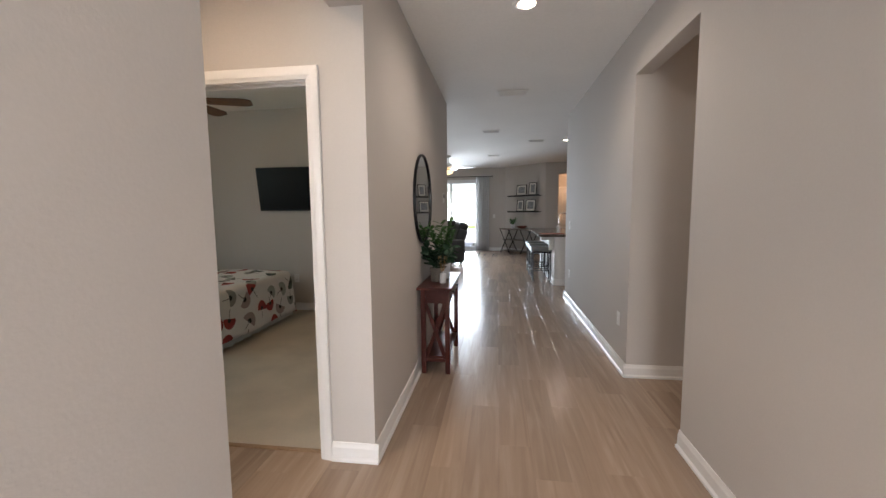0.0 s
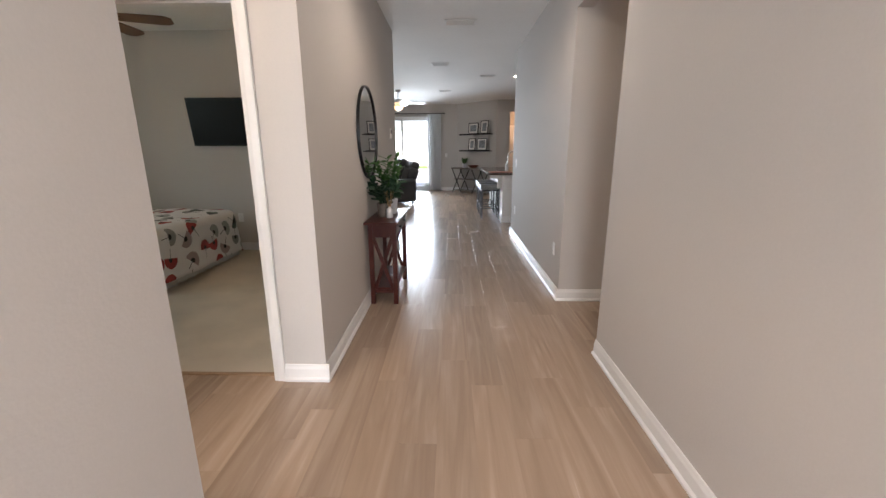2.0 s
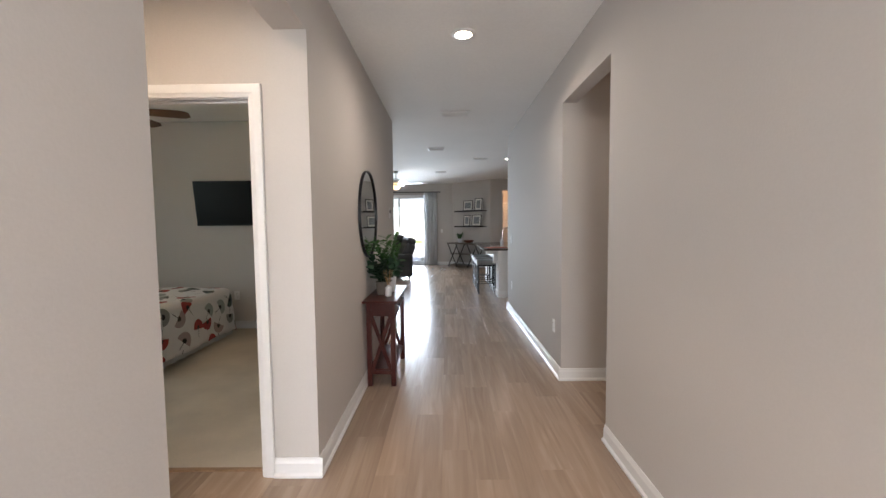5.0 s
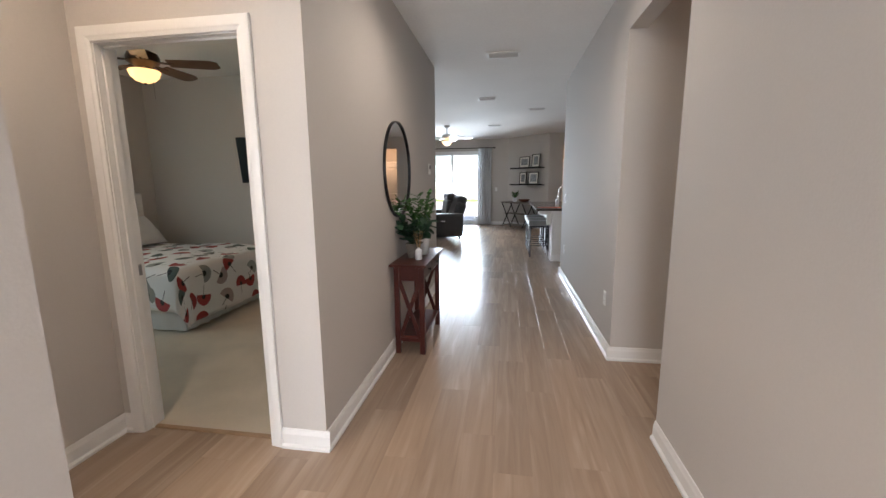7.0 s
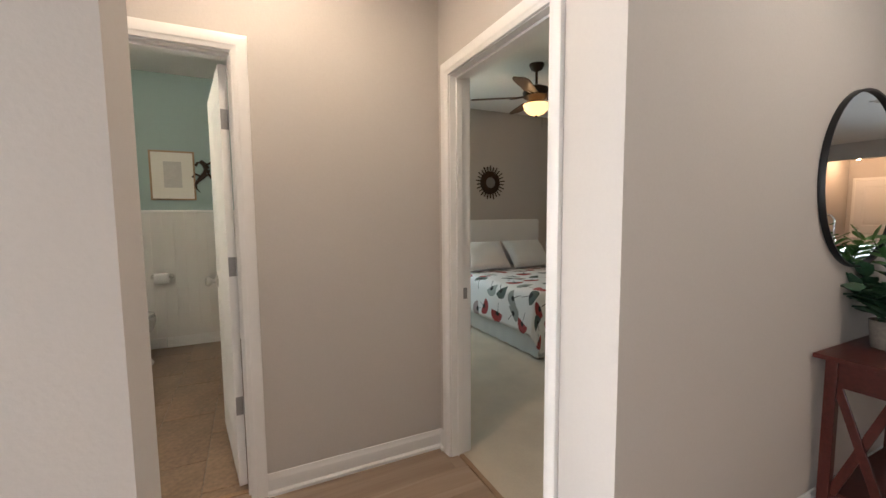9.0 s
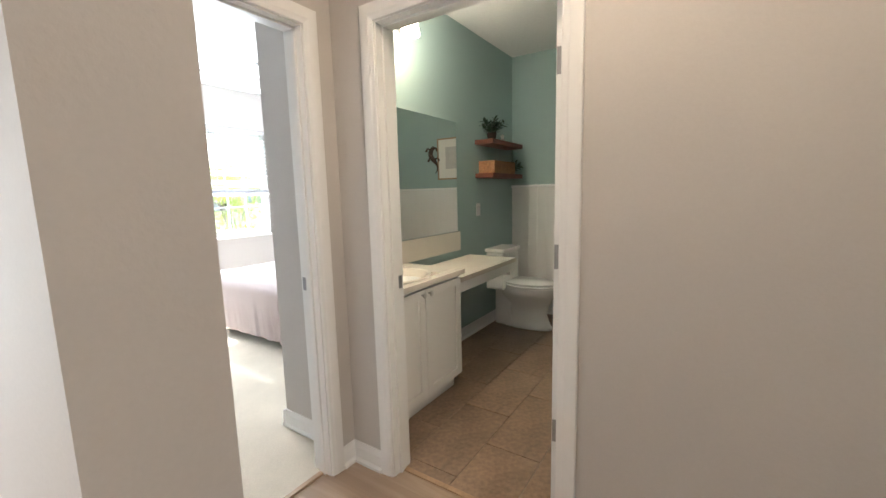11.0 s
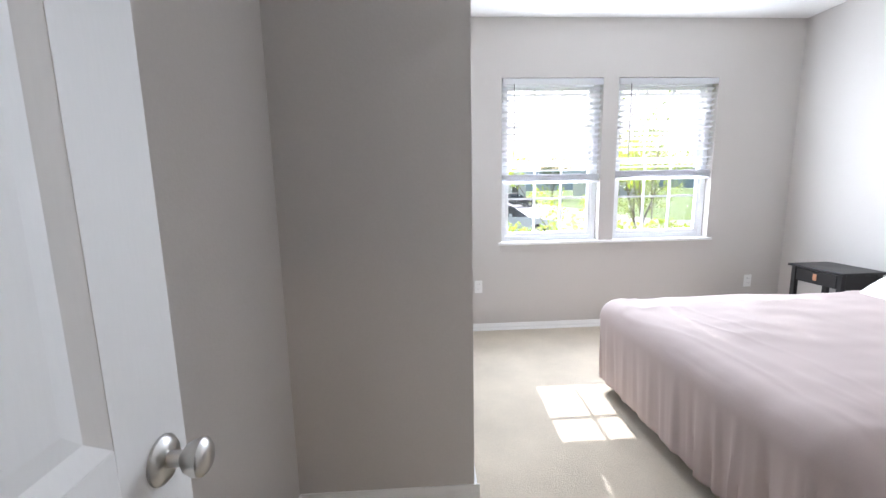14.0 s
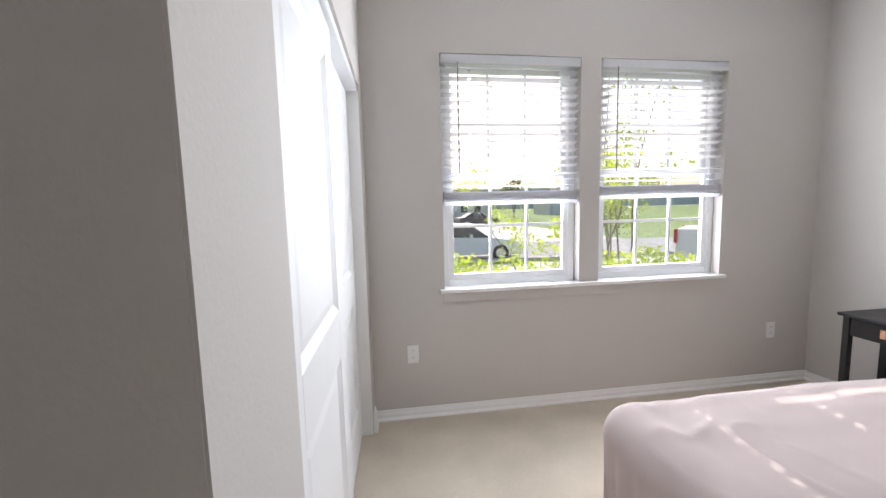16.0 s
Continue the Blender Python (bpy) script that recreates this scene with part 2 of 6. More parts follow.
BLADE = surface("walnut_blade", (0.09, 0.05, 0.03), 0.45, vary=0.3, big=10, fine=80)
SHADE = glow("amber_glass", (1.0, 0.58, 0.20), 0.75)
LAMP = glow("lamp_disc", (1.0, 0.82, 0.58), 26.0)
SCREEN = surface("tv_screen", (0.006, 0.006, 0.007), 0.38, vary=0.05, bump=0)
for m_ in (CHERRY, BLACKW, WALL):
    m_.node_tree.nodes["Principled BSDF"].inputs["Specular IOR Level"].default_value = 0.3
SCREEN.node_tree.nodes["Principled BSDF"].inputs["Specular IOR Level"].default_value = 0.12
LEATHER = surface("charcoal_leather", (0.028, 0.027, 0.028), 0.42, vary=0.2, big=8, fine=140, bump=0.3, depth=0.002)
GREYSEAT = surface("grey_leatherette", (0.20, 0.20, 0.20), 0.5, vary=0.1, big=8, fine=140, bump=0.2)
GRANITE = surface("dark_granite", (0.06, 0.045, 0.036), 0.14, vary=0.6, big=70, fine=160, bump=0)
GREYWOOD = surface("weathered_wood", (0.17, 0.145, 0.12), 0.6, vary=0.3, big=10, fine=70, bump=0.2)
REDWOOD = surface("red_cedar", (0.16, 0.05, 0.028), 0.5, vary=0.35, big=9, fine=70, bump=0.15)
OAKFRAME = surface("light_oak", (0.34, 0.22, 0.13), 0.5, vary=0.2, big=12, fine=80)
PAPER = surface("mat_board", (0.76, 0.73, 0.67), 0.9, vary=0.02)
INK = surface("pale_print", (0.52, 0.50, 0.48), 0.9, vary=0.12, big=14)
PHOTO = surface("photo_print", (0.24, 0.25, 0.26), 0.4, vary=0.6, big=16, fine=40, bump=0)
WICKER = surface("wicker", (0.34, 0.17, 0.075), 0.7, vary=0.4, big=40, fine=90, bump=0.6, depth=0.004)
CERAMIC = surface("white_ceramic", (0.66, 0.67, 0.69), 0.3, vary=0.03, bump=0.02)
SOIL = surface("soil", (0.03, 0.022, 0.016), 0.95, vary=0.3, fine=60, bump=0.8, depth=0.006)
LEAF = surface("plant_leaf", (0.045, 0.12, 0.035), 0.38, vary=0.45, big=12, bump=0.05)
DARKLEAF = surface("dark_leaf", (0.018, 0.05, 0.024), 0.4, vary=0.4, big=12, bump=0.05)
REED = surface("reed_stick", (0.45, 0.30, 0.16), 0.8, vary=0.1)
CURTAIN = surface("sheer_curtain", (0.72, 0.73, 0.74), 0.9, vary=0.04, fine=300)
SHOWER = surface("grey_curtain", (0.10, 0.105, 0.12), 0.8, vary=0.08, fine=300)
VINYL = surface("window_vinyl", (0.80, 0.81, 0.82), 0.35, vary=0.01, bump=0)
SLAT = surface("blind_slat", (0.88, 0.885, 0.9), 0.4, vary=0.02, bump=0.03)
LAWN = surface("lawn", (0.16, 0.24, 0.05), 0.95, vary=0.35, big=1.4, fine=40, bump=0.8, depth=0.02)
ROAD = surface("asphalt", (0.30, 0.30, 0.29), 0.9, vary=0.12, big=0.6, fine=40, bump=0.3)
CONC = surface("concrete", (0.55, 0.53, 0.50), 0.85, vary=0.1, big=0.7, fine=40, bump=0.2)
HEDGE = surface("hedge_leaf", (0.30, 0.40, 0.05), 0.5, vary=0.45, big=9, bump=0)
TREELEAF = surface("tree_leaf", (0.12, 0.19, 0.04), 0.5, vary=0.4, big=6, bump=0)
FARLEAF = surface("far_foliage", (0.05, 0.085, 0.035), 0.9, vary=0.4, big=1.5, bump=0)
BARK = surface("bark", (0.22, 0.18, 0.14), 0.9, vary=0.3, fine=50, bump=0.6, depth=0.01)
CARPAINT = surface("silver_car_paint", (0.74, 0.75, 0.77), 0.2, 0.0, vary=0.02, bump=0)
TRUCKPAINT = surface("white_car_paint", (0.78, 0.78, 0.78), 0.2, vary=0.01, bump=0)
TYRE = surface("tyre_rubber", (0.02, 0.02, 0.02), 0.85, vary=0.1)
CARGLASS = surface("tinted_glass", (0.02, 0.025, 0.03), 0.06, vary=0.02, bump=0)
TAIL = surface("red_lens", (0.5, 0.01, 0.015), 0.2, vary=0.05, bump=0)
SIDING = surface("house_siding", (0.68, 0.66, 0.63), 0.8, vary=0.05)
ROOFM = surface("roof_shingle", (0.16, 0.15, 0.145), 0.9, vary=0.25, big=3)
# far woods with the distance haze painted in as pale grey-blue
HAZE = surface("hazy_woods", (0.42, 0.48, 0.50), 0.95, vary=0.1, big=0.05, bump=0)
RED_CLOTH = surface("red_napkin", (0.28, 0.08, 0.05), 0.9, vary=0.1, fine=200)
MIRROR = principled("silvered_glass", (0.86, 0.88, 0.87), 0.01, 1.0)[0]
GLASS, gn, gk, gb = principled("window_glass", (1, 1, 1), 0.0)
gt, gg, gx = gn.new("ShaderNodeBsdfTransparent"), gn.new("ShaderNodeBsdfGlossy"), gn.new("ShaderNodeMixShader")
gg.inputs["Roughness"].default_value = 0.01
gx.inputs[0].default_value = 0.06
gk.new(gt.outputs[0], gx.inputs[1])
gk.new(gg.outputs[0], gx.inputs[2])
gk.new(gx.outputs[0], gn["Material Output"].inputs[0])



def let_light_through(m, colour, share):
    """Adds light that shines through a thin leaf, slat or cloth."""
    n, k = m.node_tree.nodes, m.node_tree.links
    t, x = n.new("ShaderNodeBsdfTranslucent"), n.new("ShaderNodeMixShader")
    t.inputs["Color"].default_value = (*colour, 1)
    x.inputs[0].default_value = share
    k.new(n["Principled BSDF"].outputs[0], x.inputs[1])
    k.new(t.outputs[0], x.inputs[2])
    k.new(x.outputs[0], n["Material Output"].inputs[0])


for m_, c_, s_ in ((HEDGE, (0.62, 0.72, 0.08), 0.55), (TREELEAF, (0.45, 0.55, 0.10), 0.55), (FARLEAF, (0.12, 0.18, 0.06), 0.35), (SLAT, (0.9, 0.9, 0.92), 0.6), (CURTAIN, (0.8, 0.8, 0.82), 0.4), (LEAF, (0.14, 0.28, 0.06), 0.2)):
    let_light_through(m_, c_, s_)


# ---- mesh helpers ----
def box(bm, x0, x1, y0, y1, z0, z1):
    x0, x1, y0, y1, z0, z1 = min(x0, x1), max(x0, x1), min(y0, y1), max(y0, y1), min(z0, z1), max(z0, z1)
    v = [bm.verts.new((x, y, z)) for z in (z0, z1) for y in (y0, y1) for x in (x0, x1)]
    for f in ((0, 2, 3, 1), (4, 5, 7, 6), (0, 1, 5, 4), (1, 3, 7, 5), (3, 2, 6, 7), (2, 0, 4, 6)):
        bm.faces.new([v[i] for i in f])
    return v


def beam(bm, a, b, w, d, up=(0, 0, 1)):
    """A bar from a to b, w wide across up and d deep along it."""
    a, b = Vector(a), Vector(b)
    l = (b - a).normalized()
    s = l.cross(Vector(up)).normalized()
    u = s.cross(l)
    v = [bm.verts.new(p + s * i * w / 2 + u * j * d / 2) for p in (a, b) for i, j in ((-1, -1), (1, -1), (1, 1), (-1, 1))]
    for f in ((3, 2, 1, 0), (4, 5, 6, 7), (0, 1, 5, 4), (1, 2, 6, 5), (2, 3, 7, 6), (3, 0, 4, 7)):
        bm.faces.new([v[i] for i in f])


def rod(bm, a, b, r, r2=None, seg=10):
    a, b = Vector(a), Vector(b)
    r2 = r if r2 is None else r2
    l = (b - a).normalized()
    s = l.orthogonal().normalized()
    u = l.cross(s)
    rings = [[bm.verts.new(p + (s * math.cos(2 * math.pi * i / seg) + u * math.sin(2 * math.pi * i / seg)) * q) for i in range(seg)] for p, q in ((a, r), (b, r2))]
    for i in range(seg):
        bm.faces.new((rings[0][i], rings[0][(i + 1) % seg], rings[1][(i + 1) % seg], rings[1][i]))
    bm.faces.new(rings[0][::-1])
    bm.faces.new(rings[1])


def lathe(bm, profile, seg=24, m=None, sx=1.0, sy=1.0):
    """Turns (radius, height) pairs round z."""
    m = m or Matrix()
    rings = []
    for r, z in profile:
        if r < 1e-5:
            rings.append([bm.verts.new(m @ Vector((0, 0, z)))])
        else:
            rings.append([bm.verts.new(m @ Vector((r * sx * math.cos(2 * math.pi * i / seg), r * sy * math.sin(2 * math.pi * i / seg), z))) for i in range(seg)])
    for p, q in zip(rings, rings[1:]):
        for i in range(seg):
            j = (i + 1) % seg
            if len(p) == 1 and len(q) == 1:
                continue
            if len(p) == 1:
                bm.faces.new((p[0], q[j], q[i]))
            elif len(q) == 1:
                bm.faces.new((p[i], p[j], q[0]))
            else:
                bm.faces.new((p[i], p[j], q[j], q[i]))


def mesh_of(name, bm, material, bevel=0.0, smooth=False):
    if bevel:
        bmesh.ops.bevel(bm, geom=list(bm.edges), offset=bevel, segments=2, profile=0.6, affect="EDGES", clamp_overlap=True)
    bmesh.ops.recalc_face_normals(bm, faces=bm.faces)
    me = bpy.data.meshes.new(name)
    bm.to_mesh(me)
    bm.free()
    me.materials.append(material)
    if smooth:
        me.polygons.foreach_set("use_smooth", [True] * len(me.polygons))
        me.set_sharp_from_angle(angle=radians(40))
    return me


def part(name, bm, material, parent, label="", bevel=0.0, smooth=False):
    ob = new(name, mesh_of(name, bm, material, bevel, smooth))
    ob.parent = parent
    return tagged(ob, label)


def boxes(name, rows, material, parent, label="", bevel=0.0):
    bm = bmesh.new()
    for r in rows:
        box(bm, *r)
    return part(name, bm, material, parent, label, bevel)


def thing(name, label, category, m=None, group="", kind=""):
    ob = new(name)
    ob.empty_display_size = 0.1
    ob.matrix_basis = m or Matrix()
    return tagged(ob, label, category, group, kind)


def solid(name, rows, material, label, category="wall", kind="structure", bevel=0.0):
    bm = bmesh.new()
    for r in rows:
        box(bm, *r)
    return tagged(new(name, mesh_of(name, bm, material, bevel)), label, category, "", kind)


def single(name, bm, material, label, category, group="", kind="", bevel=0.0, smooth=False, m=None):
    ob = new(name, mesh_of(name, bm, material, bevel, smooth))
    if m:
        ob.matrix_basis = m
    return tagged(ob, label, category, group, kind)


def leaf_faces(bm, base, way, length, width, droop=0.2, twist=0.0):
    """A pointed leaf of six faces, folded along its midrib."""
    way = Vector(way).normalized()
    side = way.cross(Vector((0, 0, 1)))
    side = (side if side.length > 0.05 else Vector((1, 0, 0))).normalized()
    side = Matrix.Rotation(twist, 3, way) @ side
    up = side.cross(way)
    rows = []
    for f, w in ((0.0, 0.08), (0.3, 0.8), (0.65, 0.9), (1.0, 0.02)):
        c = Vector(base) + way * length * f - Vector((0, 0, 1)) * droop * length * f * f
        rows.append([bm.verts.new(c + side * width / 2 * w * s + up * width * 0.12 * abs(s)) for s in (-1, 0, 1)])
    for p, q in zip(rows, rows[1:]):
        for i in (0, 1):
            bm.faces.new((p[i], p[i + 1], q[i + 1], q[i]))


# ---- plan ----
T = 0.115
XL, XR = -0.67, 1.025          # hall faces
XF = -0.842                    # back of the thick foyer wall
YA0, YA1 = 0.912, 2.05         # alcove opening and its north face
XB, YS = -1.868, 0.028           # alcove west and south faces
CH, HD = 2.74, 2.375           # ceiling and header
YE, YR = 5.36, 6.37            # ends of the hall's walls
YK = 13.5                      # rear wall of the great room
DH = 2.035                     # door openings
D1 = (-1.745, -0.978)          # printed-quilt bedroom door
D2 = (-1.713, -0.930)          # front bedroom door
DB = (0.285, 1.063)            # bathroom door
YN, XC = -1.732, -1.563        # closet block
YW, XW2 = -3.80, -4.80        # front bedroom's window wall and west wall
XPW, YPW = -1.868, -0.53       # passage's west wall and its end
YB, XWB = -0.36, -4.72         # bathroom's vanity wall and west wall
X1, Y1 = -4.62, 5.22           # printed-quilt bedroom
W1, W2 = (-2.098, -2.996), (-3.132, -4.038)
WZ = (0.83, 2.255)
DT = 2.37                      # head of the patio door
YFD = -2.4                     # front door wall

solid("subfloor", [(-6.0, 4.9, -4.1, 13.7, -0.2, -0.02)], GROUT, "concrete slab under the floors", "floor")
solid("ceiling", [(-6.0, 4.9, -3.9, 13.62, CH, CH + 0.15)], CEIL, "off-white textured ceiling", "ceiling")
solid("wall_foyer_west", [(XF, XL, YFD, YA0, 0, CH), (XF, XL, YA0, YA1, HD, CH)], WALL, "greige painted foyer wall with a header over the alcove")
solid("wall_hall_west", [(XL - T, XL, YA1, YE, 0, CH), (X1, XL - T, Y1, YE, 0, CH)], WALL, "greige painted hall wall")
solid("wall_alcove_north", [(XB, D1[0], YA1, YA1 + T, 0, CH), (D1[0], D1[1], YA1, YA1 + T, DH, CH), (D1[1], XL - T, YA1, YA1 + T, 0, CH)], WALL, "greige painted alcove wall with a bedroom doorway")
solid("wall_alcove_west", [(XB - T / 2, XB, YS - T, DB[0], 0, CH), (XB - T / 2, XB, DB[0], DB[1], DH, CH), (XB - T / 2, XB, DB[1], YA1 + T, 0, CH)], WALL, "greige painted alcove wall with a bathroom doorway")
solid("wall_bath_east", [(XB - T, XB - T / 2, YB, DB[0], 0, CH), (XB - T, XB - T / 2, DB[0], DB[1], DH, CH), (XB - T, XB - T / 2, DB[1], YA1 + T, 0, CH)], TEAL, "teal painted bathroom wall")
solid("wall_alcove_south", [(XB, D2[0], YS - T, YS, 0, CH), (D2[0], D2[1], YS - T, YS, DH, CH), (D2[1], XF, YS - T, YS, 0, CH)], WALL, "greige painted alcove wall with a bedroom doorway")
solid("wall_hall_east", [(XR, XR + T, YFD, 2.39, 0, CH), (XR, XR + T, 2.39, 3.37, HD, CH), (XR, XR + T, 3.37, YR, 0, CH)], WALL, "greige painted hall wall with a corridor opening")
solid("wall_corridor_north", [(XR + T, 3.2, 3.37, 3.37 + T, 0, CH)], WALL, "greige painted side corridor wall")
solid("wall_corridor_south", [(XR + T, 3.2, 2.39 - T, 2.39, 0, CH)], WALL, "greige painted side corridor wall")
solid("wall_corridor_end", [(3.2, 3.3, 2.27, 3.5, 0, CH)], WALL, "greige painted end of the side corridor")
solid("wall_kitchen_south", [(XR + T, 4.7, YR - T, YR, 0, CH)], WALL, "greige painted kitchen wall")
solid("wall_foyer_front", [(XL - T, -0.28, YFD - T, YFD, 0, CH), (0.63, XR + T, YFD - T, YFD, 0, CH), (-0.28, 0.63, YFD - T, YFD, 2.035, CH)], WALL, "greige painted wall by the front door")
SKEW = Matrix.Translation((XC, YN, 0)) @ Matrix.Rotation(radians(-1.9), 4, "Z") @ Matrix.Translation((-XC, -YN, 0))
solid("wall_closet", [(XC + 0.004, XF, YN - T, YN, 0, CH), (XL - T, XL, YW, YFD - T, 0, CH), (XL - T - 0.06, XL - T - 0.058, YW, YN - T, 0, CH)], WALL, "pale painted closet wall")
solid("wall_closet_front", [(XC, XC + T, -2.05, YN - 0.001, 0, CH), (XC, XC + T, -3.66, -2.05, 2.02, CH), (XC, XC + T, YW, -3.66, 0, CH)], WALL, "pale painted closet wall with a wide door opening").matrix_basis = SKEW
rows = [(XW2, W2[1], YW - 0.15, YW, 0, CH), (W1[0], XL, YW - 0.15, YW, 0, CH), (W2[0], W1[1], YW - 0.15, YW, 0, CH)]
for a, b in (W1, W2):
    rows += [(b, a, YW - 0.15, YW, 0, WZ[0]), (b, a, YW - 0.15, YW, WZ[1], CH)]
solid("wall_front", rows, WALL, "pale painted front wall with two windows")
solid("wall_bedroom_west", [(XW2 - T, XW2, YW - 0.15, YPW + 0.12, 0, CH)], WALL, "pale painted bedroom wall")
solid("wall_bedroom_north", [(XW2, XPW - 0.05, YPW, YB - T / 2, 0, CH), (XPW - 0.05, XPW, YPW, YS - T, 0, CH)], WALL, "pale painted bedroom wall")
solid("wall_bath_south", [(XWB, XB - T, YB - T / 2, YB, 0, CH)], TEAL, "teal painted bathroom wall")
solid("wall_bath_west", [(XWB - T, XWB, YB - T, YA1 + T / 2, 0, CH)], TEAL, "teal painted bathroom wall above white beadboard")
solid("wall_bath_north", [(XWB, XB - T, YA1, YA1 + T / 2, 0, CH)], TEAL, "teal painted bathroom wall behind the shower")
solid("wall_bed_south", [(X1, XB - T, YA1 + T / 2 + 0.001, YA1 + T, 0, CH)], WALL, "grey painted bedroom wall")
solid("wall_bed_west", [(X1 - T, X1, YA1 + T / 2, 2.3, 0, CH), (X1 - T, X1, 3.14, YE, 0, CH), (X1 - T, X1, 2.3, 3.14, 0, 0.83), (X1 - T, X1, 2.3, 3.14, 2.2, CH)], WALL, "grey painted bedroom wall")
solid("wall_rear", [(-5.0, -2.55, YK, YK + 0.15, 0, CH), (-2.55, -0.62, YK, YK + 0.15, DT, CH), (-0.62, 0.25, YK, YK + 0.15, 0, CH)], WALL, "greige rear wall with a sliding glass door")
bm = bmesh.new()
beam(bm, (0.245, 13.5, CH / 2), (1.40, 12.33, CH / 2), 0.12, CH)
bmesh.ops.translate(bm, verts=bm.verts, vec=(0.042, 0.042, 0))
single("wall_diagonal", bm, WALL, "greige diagonal wall with floating shelves", "wall", kind="structure")
solid("wall_kitchen_rear", [(1.40, 1.78, 12.33, 12.45, 0, CH), (1.78, 2.95, 12.33, 12.45, 2.40, CH), (2.95, 4.7, 12.33, 12.45, 0, CH), (1.66, 1.78, 12.45, 13.9, 0, CH), (2.95, 3.07, 12.45, 13.9, 0, CH), (1.66, 3.07, 13.9, 14.0, 0, CH), (1.66, 3.07, 12.45, 14.0, 2.6, 2.74)], WALL, "greige kitchen wall with an opening into a warm nook")
solid("wall_kitchen_east", [(4.7, 4.85, YR - T, 12.45, 0, CH)], WALL, "greige kitchen wall")
solid("wall_great_west", [(-5.1, -5.0, YE, YK + 0.15, 0, CH)], WALL, "greige great room wall")

# carpets
solid("carpet_front_bedroom", [(XW2, XL - T, YW, YPW, -0.02, 0.006), (XPW, XL - T, YPW, YS - 0.06, -0.02, 0.006)], CARPET, "beige cut-pile carpet", "carpet")
solid("carpet_quilt_bedroom", [(X1, XL - T, YA1 + 0.06, Y1, -0.02, 0.006)], CARPET, "beige cut-pile carpet", "carpet")
solid("threshold_strip", [(D1[0], D1[1], YA1 + 0.04, YA1 + 0.066, -0.01, 0.010)], OAKFRAME, "narrow brown carpet edge strip", "threshold", bevel=0.003)
solid("threshold_strip", [(D2[0], D2[1], YS - 0.07, YS - 0.044, -0.01, 0.010)], OAKFRAME, "narrow brown carpet edge strip", "threshold", bevel=0.003)
solid("threshold_strip", [(XB - 0.08, XB - 0.054, DB[0], DB[1], -0.01, 0.008)], OAKFRAME, "narrow brown tile edge strip", "threshold", bevel=0.003)


def baseboard(a, b, face, h=0.105):
    """A moulded board along a wall from a to b; face: the side on which it stands proud."""
    a, b, f = Vector((*a, 0)), Vector((*b, 0)), Vector((*face, 0))
    prof = ((0, 0), (0.024, 0), (0.024, 0.014), (0.013, 0.024), (0.013, h - 0.028), (0.009, h - 0.016), (0.006, h), (0, h))
    bm = bmesh.new()
    ends = [[bm.verts.new(p + f * d + Vector((0, 0, z))) for d, z in prof] for p in (a, b)]
    for i in range(len(prof)):
        j = (i + 1) % len(prof)
        bm.faces.new((ends[0][i], ends[0][j], ends[1][j], ends[1][i]))
    bm.faces.new(ends[0][::-1])
    bm.faces.new(ends[1])
    return single("baseboard", bm, TRIM, "white painted moulded baseboard", "baseboard", kind="structure")


CW, JT = 0.066, 0.006        # casing width, jamb thickness
for a, b, f in (((XL, YFD), (XL, YA0), (1, 0)), ((XL + 0.022, YA0), (XF - 0.022, YA0), (0, 1)), ((XF, YA0), (XF, YS), (-1, 0)),
                ((XL, YA1), (XL, YE), (1, 0)), ((D1[1] + CW, YA1), (XL + 0.022, YA1), (0, -1)), ((XB, YA1), (D1[0] - CW, YA1), (0, -1)),
                ((XB, DB[1] + CW), (XB, YA1), (1, 0)), ((XB, YS), (XB, DB[0] - CW), (1, 0)), ((XB, YS), (D2[0] - CW, YS), (0, 1)), ((D2[1] + CW, YS), (XF, YS), (0, 1)),
                ((XR, YFD), (XR, 2.39), (-1, 0)), ((XR, 2.39), (XR + T, 2.39), (0, 1)), ((XR - 0.022, 3.37), (3.2, 3.37), (0, -1)), ((XR, 3.37), (XR, YR), (-1, 0)), ((XR - 0.022, YR), (XR + T, YR), (0, 1)), ((XR + T, 2.39), (3.2, 2.39), (0, 1)), ((3.2, 2.39), (3.2, 3.37), (-1, 0)),
                ((XF, YS - T), (XF, YN), (-1, 0)), ((XC - 0.022, YN), (XF, YN), (0, 1)), ((XC, YN), (XC, -2.05), (-1, 0)), ((XC, -3.66), (XC, YW), (-1, 0)),
                ((XC, YW), (XW2, YW), (0, 1)), ((XW2, YW), (XW2, YPW), (1, 0)), ((XPW, YS - T), (XPW, YPW), (1, 0)), ((XPW + 0.02, YPW), (XW2, YPW), (0, -1)),
                ((X1, Y1), (XL - T, Y1), (0, -1)), ((X1, YA1 + T), (X1, Y1), (1, 0)), ((-0.5, YK), (0.245, YK), (0, -1)), ((-5.0, YK), (-2.6, YK), (0, -1)),
                ((0.245, YK), (1.40, 12.33), (-0.707, -0.707)), ((1.40, 12.33), (1.78, 12.33), (0, -1)), ((XL - T, YE), (XL, YE), (0, 1)),
                ((XWB, 0.30), (XWB, 2.0), (1, 0)), ((-2.82, YB), (-4.70, YB), (0, 1))):
    bb = baseboard(a, b, f, 0.07 if a[1] == YW else 0.105)
    if a[0] == b[0] == XC:
        bb.matrix_basis = SKEW


